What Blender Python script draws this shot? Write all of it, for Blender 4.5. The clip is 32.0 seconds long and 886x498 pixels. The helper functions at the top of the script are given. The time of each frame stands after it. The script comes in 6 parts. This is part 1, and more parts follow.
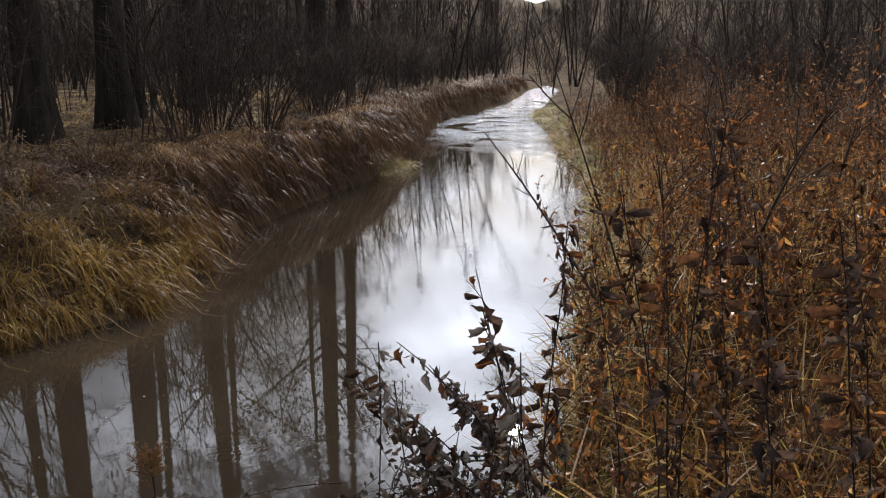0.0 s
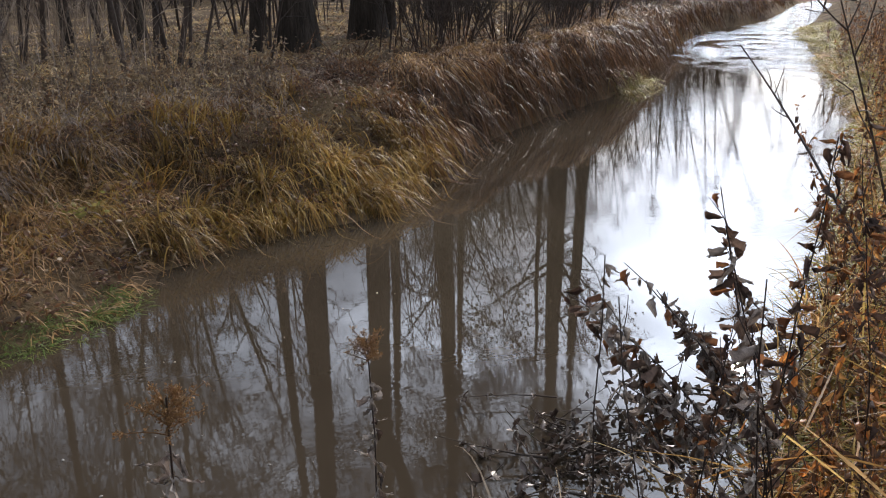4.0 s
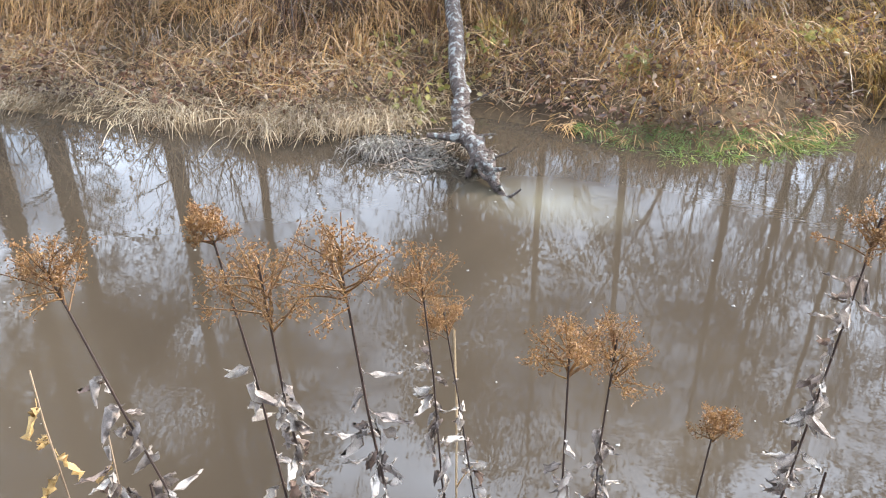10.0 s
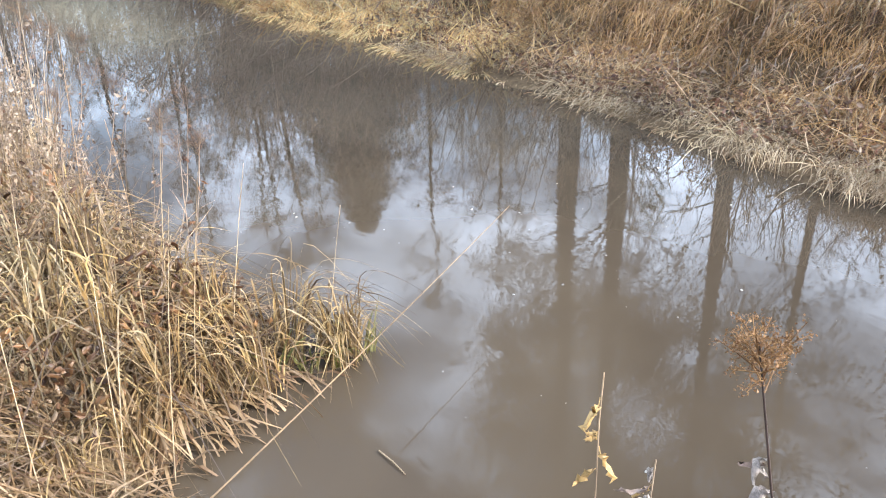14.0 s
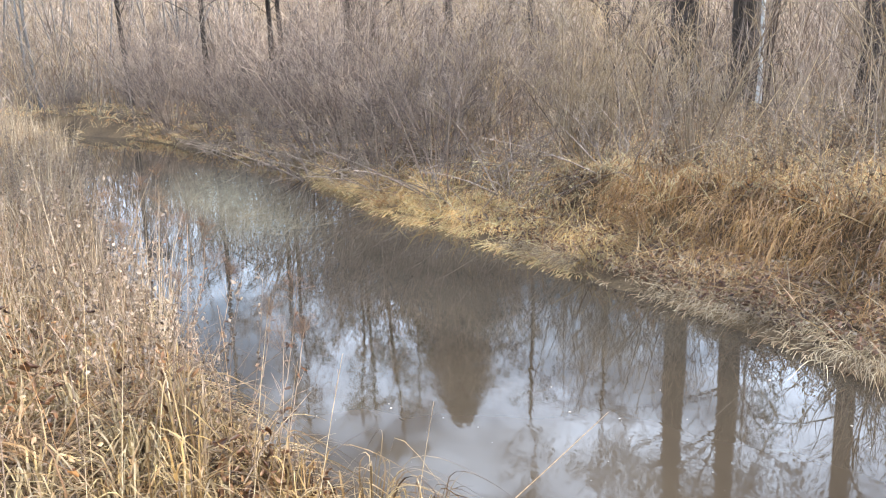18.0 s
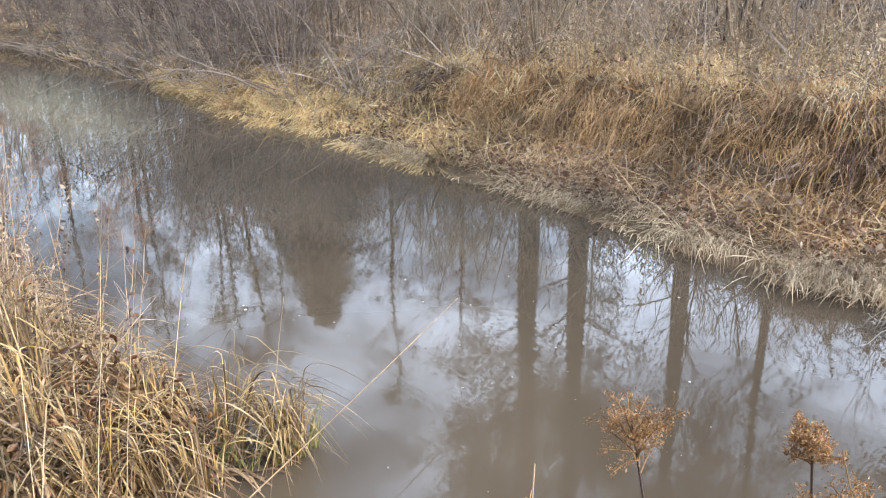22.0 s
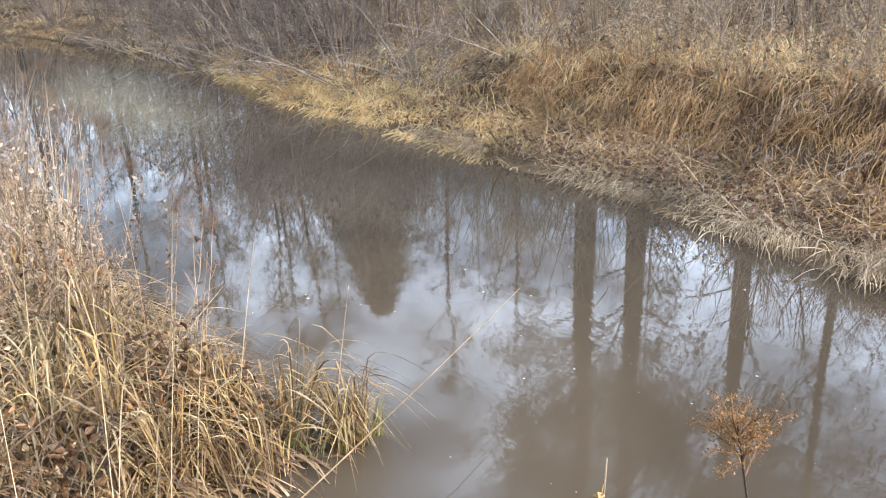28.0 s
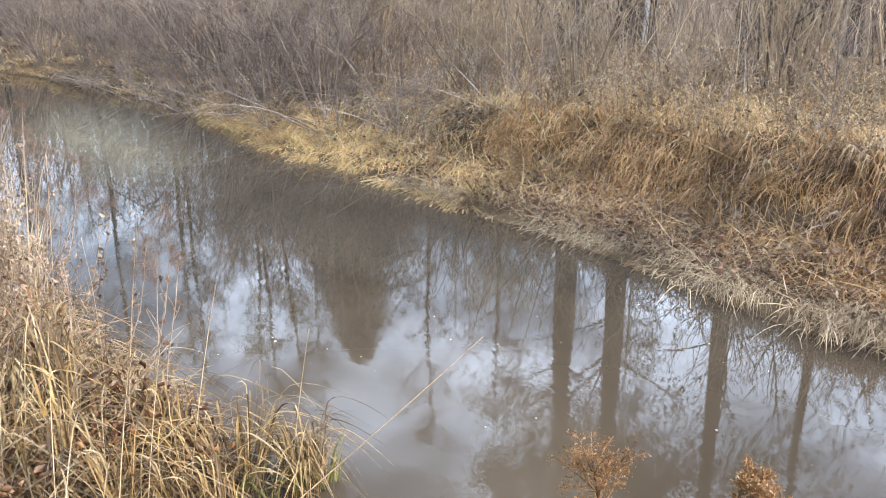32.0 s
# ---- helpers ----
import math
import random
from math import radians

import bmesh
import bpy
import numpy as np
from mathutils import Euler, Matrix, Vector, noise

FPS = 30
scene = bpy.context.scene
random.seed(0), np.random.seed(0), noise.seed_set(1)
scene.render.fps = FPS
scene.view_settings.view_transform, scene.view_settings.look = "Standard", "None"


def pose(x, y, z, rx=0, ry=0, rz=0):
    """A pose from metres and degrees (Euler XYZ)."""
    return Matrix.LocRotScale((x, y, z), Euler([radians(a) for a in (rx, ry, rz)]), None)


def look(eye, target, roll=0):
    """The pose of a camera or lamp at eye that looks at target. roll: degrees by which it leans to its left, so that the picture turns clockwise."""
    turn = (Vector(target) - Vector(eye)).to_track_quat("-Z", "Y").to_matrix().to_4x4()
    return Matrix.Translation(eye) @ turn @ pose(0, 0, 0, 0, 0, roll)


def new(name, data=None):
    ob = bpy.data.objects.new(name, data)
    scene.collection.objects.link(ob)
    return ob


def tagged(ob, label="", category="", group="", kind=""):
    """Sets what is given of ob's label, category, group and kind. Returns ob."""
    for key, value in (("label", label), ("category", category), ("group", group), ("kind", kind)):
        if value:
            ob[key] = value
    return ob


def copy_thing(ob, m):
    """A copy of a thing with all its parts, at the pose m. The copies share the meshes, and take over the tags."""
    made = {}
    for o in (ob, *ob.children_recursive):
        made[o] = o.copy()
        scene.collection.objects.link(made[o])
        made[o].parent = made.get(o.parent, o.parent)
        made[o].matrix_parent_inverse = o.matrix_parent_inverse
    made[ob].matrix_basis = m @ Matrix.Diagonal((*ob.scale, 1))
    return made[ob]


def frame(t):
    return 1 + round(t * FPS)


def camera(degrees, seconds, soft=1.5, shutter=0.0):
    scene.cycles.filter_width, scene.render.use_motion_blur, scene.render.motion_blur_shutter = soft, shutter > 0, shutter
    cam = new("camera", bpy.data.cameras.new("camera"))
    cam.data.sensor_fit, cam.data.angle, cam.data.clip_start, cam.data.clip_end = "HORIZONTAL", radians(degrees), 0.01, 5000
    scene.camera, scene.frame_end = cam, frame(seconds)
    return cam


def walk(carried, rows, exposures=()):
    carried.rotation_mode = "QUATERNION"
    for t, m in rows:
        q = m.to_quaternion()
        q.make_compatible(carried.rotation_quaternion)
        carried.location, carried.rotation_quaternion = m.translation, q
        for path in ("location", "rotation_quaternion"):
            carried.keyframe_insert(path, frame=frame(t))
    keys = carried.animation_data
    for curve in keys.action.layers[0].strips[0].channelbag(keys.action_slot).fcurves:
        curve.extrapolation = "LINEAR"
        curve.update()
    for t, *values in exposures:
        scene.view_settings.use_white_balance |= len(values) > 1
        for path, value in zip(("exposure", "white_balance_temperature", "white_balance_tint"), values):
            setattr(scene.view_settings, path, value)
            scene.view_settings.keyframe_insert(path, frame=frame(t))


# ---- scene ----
# the camera and its walk
cam = camera(57.36, 32.0, soft=1.1)
PATH = [
    (0, (-0.005, -0.008, 2.023), (1.408, 1.329, 1.557), -0.13),
    (0.5, (0.003, 0.003, 2.019), (1.402, 1.353, 1.551), -0.32),
    (1, (0.004, 0.004, 2.016), (1.384, 1.373, 1.544), -0.28),
    (1.5, (0.012, 0.016, 2.007), (1.367, 1.406, 1.528), -0.32),
    (2, (0.017, 0.031, 1.995), (1.310, 1.470, 1.485), -0.39),
    (2.5, (0.018, 0.038, 1.987), (1.167, 1.580, 1.436), -0.64),
    (3, (0.014, 0.040, 1.981), (1.067, 1.638, 1.400), -0.68),
    (3.5, (0.007, 0.043, 1.977), (1.009, 1.663, 1.367), -0.53),
    (5.5, (0.207, 0.027, 1.994), (0.831, 1.749, 1.189), -0.98),
    (6, (0.192, 0.046, 1.976), (0.689, 1.792, 1.136), -0.46),
    (6.5, (0.181, 0.049, 1.973), (0.565, 1.808, 1.102), -0.14),
    (7, (0.168, 0.045, 1.968), (0.441, 1.811, 1.070), -0.13),
    (7.5, (0.136, 0.041, 1.967), (0.275, 1.808, 1.041), -0.13),
    (8, (0.092, 0.035, 1.963), (0.115, 1.793, 1.009), -0.47),
    (8.5, (0.062, 0.026, 1.958), (-0.026, 1.766, 0.978), -0.71),
    (9, (0.028, 0.018, 1.955), (-0.163, 1.738, 0.954), -1.13),
    (9.5, (0.005, 0.036, 1.945), (-0.339, 1.730, 0.938), -1.26),
    (10, (-0.004, 0.042, 1.942), (-0.582, 1.671, 0.935), -0.85),
    (10.5, (-0.003, 0.045, 1.939), (-0.728, 1.605, 0.918), -0.55),
    (11, (-0.015, 0.036, 1.929), (-0.915, 1.486, 0.888), -1.11),
    (11.5, (-0.049, 0.031, 1.927), (-1.054, 1.400, 0.870), -1.06),
    (12, (-0.068, 0.020, 1.930), (-1.155, 1.317, 0.864), -1.57),
    (12.5, (-0.090, 0.008, 1.933), (-1.261, 1.224, 0.860), -2.01),
    (13, (-0.107, -0.011, 1.956), (-1.381, 1.105, 0.892), -2.58),
    (13.5, (-0.126, -0.026, 1.976), (-1.534, 0.973, 0.967), -2.81),
    (14, (-0.129, -0.044, 2.004), (-1.661, 0.850, 1.079), -2.94),
    (14.5, (-0.135, -0.064, 2.039), (-1.769, 0.736, 1.208), -3.02),
    (15, (-0.185, -0.064, 2.023), (-1.914, 0.640, 1.304), -3.46),
    (15.5, (-0.189, -0.074, 2.042), (-1.985, 0.546, 1.417), -3.84),
    (17.5, (-0.144, -0.022, 2.026), (-1.948, 0.695, 1.542), -2.53),
    (18, (-0.136, -0.019, 2.028), (-1.920, 0.749, 1.552), -2.23),
    (18.5, (-0.138, -0.023, 2.021), (-1.910, 0.770, 1.540), -2.26),
    (19, (-0.137, -0.025, 2.016), (-1.910, 0.761, 1.528), -2.45),
    (19.5, (-0.131, -0.015, 2.012), (-1.886, 0.798, 1.502), -2.26),
    (20, (-0.094, -0.001, 2.017), (-1.805, 0.868, 1.453), -1.91),
    (20.5, (-0.095, 0.015, 2.006), (-1.751, 0.949, 1.385), -1.71),
    (21, (-0.093, 0.017, 2.000), (-1.700, 1.004, 1.336), -1.64),
    (21.5, (-0.089, 0.017, 1.992), (-1.665, 1.034, 1.298), -1.56),
    (22, (-0.088, 0.016, 1.987), (-1.648, 1.043, 1.272), -1.66),
    (22.5, (-0.085, 0.023, 1.987), (-1.637, 1.051, 1.257), -1.78),
    (23, (-0.081, 0.019, 1.984), (-1.626, 1.051, 1.242), -1.92),
    (23.5, (-0.079, 0.017, 1.983), (-1.622, 1.045, 1.235), -2.07),
    (24, (-0.083, 0.022, 1.985), (-1.626, 1.047, 1.231), -2.17),
    (24.5, (-0.081, 0.027, 1.990), (-1.625, 1.047, 1.230), -2.35),
    (26.5, (-0.095, 0.015, 1.984), (-1.657, 1.009, 1.227), -2.63),
    (27, (-0.100, -0.002, 1.991), (-1.684, 0.961, 1.240), -2.77),
    (27.5, (-0.098, -0.007, 1.995), (-1.704, 0.926, 1.253), -2.90),
    (28, (-0.110, -0.013, 1.994), (-1.733, 0.895, 1.259), -2.93),
    (28.5, (-0.150, -0.016, 1.990), (-1.809, 0.843, 1.277), -3.11),
    (29, (-0.166, -0.025, 2.009), (-1.902, 0.709, 1.339), -3.63),
    (29.5, (-0.198, -0.033, 2.007), (-1.991, 0.608, 1.395), -3.79),
    (30, (-0.200, -0.037, 2.015), (-2.034, 0.534, 1.458), -3.89),
    (30.5, (-0.182, -0.042, 2.025), (-2.045, 0.470, 1.509), -3.87),
    (31, (-0.091, -0.031, 2.052), (-1.960, 0.467, 1.545), -3.78),
    (31.5, (-0.078, 0.011, 2.028), (-1.853, 0.755, 1.485), -2.05),
    (32, (-0.036, 0.046, 1.997), (-1.672, 1.011, 1.372), -0.92),
]
EXPOSURES = [(0.0, -1.05, 7650, 15), (1.5, -1.0, 7650, 15), (3.0, -0.78, 7500, 15), (4.5, -0.33, 7000, 13), (6.0, 0.17, 6800, 12), (8.0, 0.82, 6600, 10), (10.0, 1.33, 6700, 10),
             (13.0, 1.37, 6500, 10), (18.0, 1.24, 6580, 10), (24.0, 1.22, 6550, 10), (28.0, 1.21, 6580, 10), (30.5, 1.16, 6580, 10), (32.0, 1.22, 6600, 10)]
walk(cam, [(t, look(eye, target, roll)) for t, eye, target, roll in PATH], EXPOSURES)

# world and sun: thin broken cloud over a pale sky, a low sun ahead of the first view
SUN_DIR = Vector((0.708, 0.557, 0.4345)).normalized()
world = bpy.data.worlds.new("world")
scene.world = world
world.use_nodes = True
wn, wl = world.node_tree.nodes, world.node_tree.links
wn.clear()
w_out = wn.new("ShaderNodeOutputWorld")
w_sky = wn.new("ShaderNodeTexSky")
w_sky.sky_type = "NISHITA"
w_sky.sun_disc = False
w_sky.sun_elevation = math.asin(SUN_DIR.z)
w_sky.sun_rotation = math.atan2(SUN_DIR.x, SUN_DIR.y)
w_sky.dust_density = 0.8
w_bg = wn.new("ShaderNodeBackground")
w_bg.inputs["Strength"].default_value = 0.15
wl.new(w_sky.outputs[0], w_bg.inputs["Color"])
w_cloud = wn.new("ShaderNodeBackground")
w_cloud.inputs["Color"].default_value = (0.77, 0.935, 1.2, 1)
w_co = wn.new("ShaderNodeTexCoord")
# the cloud is brightest round the sun
w_dot = wn.new("ShaderNodeVectorMath")
w_dot.operation = "DOT_PRODUCT"
w_dot.inputs[1].default_value = SUN_DIR
wl.new(w_co.outputs["Generated"], w_dot.inputs[0])
w_half = wn.new("ShaderNodeMath")
w_half.operation = "MULTIPLY_ADD"
w_half.inputs[1].default_value = 0.5
w_half.inputs[2].default_value = 0.5
wl.new(w_dot.outputs["Value"], w_half.inputs[0])
w_shine = wn.new("ShaderNodeValToRGB")
w_shine.color_ramp.interpolation = "EASE"
for k, (pos, value) in enumerate([(0.05, 0.1), (0.42, 0.2), (0.8, 0.24), (0.935, 0.34), (0.975, 0.62), (1.0, 1.0)]):
    e = w_shine.color_ramp.elements[k] if k < 2 else w_shine.color_ramp.elements.new(pos)
    e.position, e.color = pos, (value, value, value, 1)
wl.new(w_half.outputs[0], w_shine.inputs[0])
w_near = wn.new("ShaderNodeMath")
w_near.operation = "MULTIPLY"
w_near.inputs[1].default_value = 13.0
wl.new(w_shine.outputs[0], w_near.inputs[0])
w_map = wn.new("ShaderNodeMapping")
w_map.inputs["Scale"].default_value = (1.0, 1.0, 2.2)
w_no = wn.new("ShaderNodeTexNoise")
w_no.inputs["Scale"].default_value = 2.6
w_no.inputs["Detail"].default_value = 7
w_no.inputs["Roughness"].default_value = 0.6
w_puff = wn.new("ShaderNodeTexNoise")
w_puff.inputs["Scale"].default_value = 7.0
w_puff.inputs["Detail"].default_value = 6
wl.new(w_map.outputs[0], w_puff.inputs["Vector"])
w_vary = wn.new("ShaderNodeMapRange")
w_vary.inputs["From Min"].default_value = 0.32
w_vary.inputs["From Max"].default_value = 0.68
w_vary.inputs["To Min"].default_value = 0.62
w_vary.inputs["To Max"].default_value = 1.42
wl.new(w_puff.outputs["Fac"], w_vary.inputs["Value"])
w_power = wn.new("ShaderNodeMath")
w_power.operation = "MULTIPLY"
wl.new(w_near.outputs[0], w_power.inputs[0])
wl.new(w_vary.outputs[0], w_power.inputs[1])
wl.new(w_power.outputs[0], w_cloud.inputs["Strength"])
w_ramp = wn.new("ShaderNodeValToRGB")
w_ramp.color_ramp.elements[0].position = 0.38
w_ramp.color_ramp.elements[1].position = 0.60
w_mix = wn.new("ShaderNodeMixShader")
wl.new(w_co.outputs["Generated"], w_map.inputs["Vector"])
wl.new(w_map.outputs[0], w_no.inputs["Vector"])
wl.new(w_no.outputs["Fac"], w_ramp.inputs[0])
w_full = wn.new("ShaderNodeMapRange")
w_full.inputs["From Min"].default_value = 0.975
w_full.inputs["From Max"].default_value = 0.998
wl.new(w_half.outputs[0], w_full.inputs["Value"])
w_cover = wn.new("ShaderNodeMath")
w_cover.operation = "MAXIMUM"
wl.new(w_ramp.outputs[0], w_cover.inputs[0])
wl.new(w_full.outputs[0], w_cover.inputs[1])
wl.new(w_cover.outputs[0], w_mix.inputs[0])
wl.new(w_bg.outputs[0], w_mix.inputs[1])
wl.new(w_cloud.outputs[0], w_mix.inputs[2])
wl.new(w_mix.outputs[0], w_out.inputs[0])
sun = new("sun", bpy.data.lights.new("sun", "SUN"))
sun.data.energy, sun.data.angle, sun.data.color = 5.0, radians(0.6), (1.0, 0.96, 0.89)
sun.matrix_world = look(SUN_DIR * 50, (0, 0, 0))


# ---- materials ----
def nodes_of(name):
    m = bpy.data.materials.new(name)
    m.use_nodes = True
    nt = m.node_tree
    nt.nodes.clear()
    out = nt.nodes.new("ShaderNodeOutputMaterial")
    return m, nt.nodes, nt.links, out


def ramp_node(n, stops):
    r = n.new("ShaderNodeValToRGB")
    e = r.color_ramp.elements
    while len(e) < len(stops):
        e.new(0.5)
    for k, (pos, col) in enumerate(stops):
        e[k].position = pos
        e[k].color = (*col, 1)
    return r


def plant_mat(name, colours, glow=0.42, rough=0.5, mottled=0.35, size=25.0, single=False):
    """Thin dry plant matter: one colour a piece, mottled, with light through it."""
    m, n, l, out = nodes_of(name)
    geo = n.new("ShaderNodeNewGeometry")
    stops = [(k / max(1, len(colours) - 1), c) for k, c in enumerate(colours)]
    ramp = ramp_node(n, stops)
    if single:
        info = n.new("ShaderNodeObjectInfo")
        l.new(info.outputs["Random"], ramp.inputs[0])
    else:
        l.new(geo.outputs["Random Per Island"], ramp.inputs[0])
    co = n.new("ShaderNodeTexCoord")
    no = n.new("ShaderNodeTexNoise")
    no.inputs["Scale"].default_value = size
    no.inputs["Detail"].default_value = 4
    l.new(co.outputs["Object"], no.inputs["Vector"])
    spot = ramp_node(n, [(0.3, (1 - mottled,) * 3), (0.7, (1 + mottled * 0.4,) * 3)])
    l.new(no.outputs["Fac"], spot.inputs[0])
    big = n.new("ShaderNodeTexNoise")
    big.inputs["Scale"].default_value = 1.7
    big.inputs["Detail"].default_value = 3
    l.new(co.outputs["Object"], big.inputs["Vector"])
    clump = ramp_node(n, [(0.32, (0.47, 0.42, 0.375)), (0.5, (0.99, 0.93, 0.85)), (0.68, (1.32, 1.26, 1.14))])
    l.new(big.outputs["Fac"], clump.inputs[0])
    both = n.new("ShaderNodeMix")
    both.data_type, both.blend_type = "RGBA", "MULTIPLY"
    both.inputs["Factor"].default_value = 1
    l.new(spot.outputs[0], both.inputs["A"])
    l.new(clump.outputs[0], both.inputs["B"])
    mul = n.new("ShaderNodeMix")
    mul.data_type, mul.blend_type = "RGBA", "MULTIPLY"
    mul.inputs["Factor"].default_value = 1
    l.new(ramp.outputs[0], mul.inputs["A"])
    l.new(both.outputs["Result"], mul.inputs["B"])
    p = n.new("ShaderNodeBsdfPrincipled")
    p.inputs["Roughness"].default_value = rough
    p.inputs["Specular IOR Level"].default_value = 0.4
    l.new(mul.outputs["Result"], p.inputs["Base Color"])
    if glow:
        t = n.new("ShaderNodeBsdfTranslucent")
        l.new(mul.outputs["Result"], t.inputs["Color"])
        mx = n.new("ShaderNodeMixShader")
        mx.inputs[0].default_value = glow
        l.new(p.outputs[0], mx.inputs[1])
        l.new(t.outputs[0], mx.inputs[2])
        l.new(mx.outputs[0], out.inputs[0])
    else:
        l.new(p.outputs[0], out.inputs[0])
    return m


def bark_mat(name, dark, light, scale=9.0, stretch=0.25, bump=0.5, patch=None, amount=0.6):
    """Furrowed bark, with patches of lichen where given."""
    m, n, l, out = nodes_of(name)
    co = n.new("ShaderNodeTexCoord")
    mp = n.new("ShaderNodeMapping")
    mp.inputs["Scale"].default_value = (1, 1, stretch)
    l.new(co.outputs["Object"], mp.inputs["Vector"])
    no = n.new("ShaderNodeTexNoise")
    no.inputs["Scale"].default_value = scale
    no.inputs["Detail"].default_value = 8
    no.inputs["Roughness"].default_value = 0.7
    l.new(mp.outputs[0], no.inputs["Vector"])
    vo = n.new("ShaderNodeTexVoronoi")
    vo.inputs["Scale"].default_value = scale * 1.6
    vo.feature = "DISTANCE_TO_EDGE"
    l.new(mp.outputs[0], vo.inputs["Vector"])
    ramp = ramp_node(n, [(0.3, dark), (0.55, tuple((a + b) / 2 for a, b in zip(dark, light))), (0.72, light)])
    l.new(no.outputs["Fac"], ramp.inputs[0])
    last = ramp.outputs[0]
    if patch:
        n2 = n.new("ShaderNodeTexNoise")
        n2.inputs["Scale"].default_value = scale * 0.8
        n2.inputs["Detail"].default_value = 6
        l.new(co.outputs["Object"], n2.inputs["Vector"])
        r2 = ramp_node(n, [(amount - 0.06, (0, 0, 0)), (amount + 0.03, (1, 1, 1))])
        l.new(n2.outputs["Fac"], r2.inputs[0])
        mx = n.new("ShaderNodeMix")
        mx.data_type = "RGBA"
        l.new(r2.outputs[0], mx.inputs["Factor"])
        l.new(last, mx.inputs["A"])
        mx.inputs["B"].default_value = (*patch, 1)
        last = mx.outputs["Result"]
    p = n.new("ShaderNodeBsdfPrincipled")
    p.inputs["Roughness"].default_value = 0.9
    p.inputs["Specular IOR Level"].default_value = 0.15
    l.new(last, p.inputs["Base Color"])
    add = n.new("ShaderNodeMath")
    add.operation = "ADD"
    l.new(no.outputs["Fac"], add.inputs[0])
    l.new(vo.outputs["Distance"], add.inputs[1])
    b = n.new("ShaderNodeBump")
    b.inputs["Strength"].default_value = bump
    b.inputs["Distance"].default_value = 0.03
    l.new(add.outputs[0], b.inputs["Height"])
    l.new(b.outputs[0], p.inputs["Normal"])
    l.new(p.outputs[0], out.inputs[0])
    return m


def ground_mat():
    m, n, l, out = nodes_of("earth_and_litter")
    co = n.new("ShaderNodeTexCoord")
    a = n.new("ShaderNodeTexNoise")
    a.inputs["Scale"].default_value = 0.9
    a.inputs["Detail"].default_value = 6
    b = n.new("ShaderNodeTexNoise")
    b.inputs["Scale"].default_value = 22
    b.inputs["Detail"].default_value = 8
    b.inputs["Roughness"].default_value = 0.75
    for x in (a, b):
        l.new(co.outputs["Object"], x.inputs["Vector"])
    ra = ramp_node(n, [(0.3, (0.05, 0.033, 0.021)), (0.5, (0.115, 0.078, 0.046)), (0.7, (0.18, 0.125, 0.07))])
    rb = ramp_node(n, [(0.3, (0.35, 0.33, 0.3)), (0.5, (0.9, 0.88, 0.85)), (0.75, (1.35, 1.3, 1.2))])
    l.new(a.outputs["Fac"], ra.inputs[0])
    l.new(b.outputs["Fac"], rb.inputs[0])
    mu = n.new("ShaderNodeMix")
    mu.data_type, mu.blend_type = "RGBA", "MULTIPLY"
    mu.inputs["Factor"].default_value = 1
    l.new(ra.outputs[0], mu.inputs["A"])
    l.new(rb.outputs[0], mu.inputs["B"])
    p = n.new("ShaderNodeBsdfPrincipled")
    p.inputs["Roughness"].default_value = 0.95
    p.inputs["Specular IOR Level"].default_value = 0.08
    l.new(mu.outputs["Result"], p.inputs["Base Color"])
    bu = n.new("ShaderNodeBump")
    bu.inputs["Strength"].default_value = 0.8
    bu.inputs["Distance"].default_value = 0.06
    l.new(b.outputs["Fac"], bu.inputs["Height"])
    l.new(bu.outputs[0], p.inputs["Normal"])
    l.new(p.outputs[0], out.inputs[0])
    return m


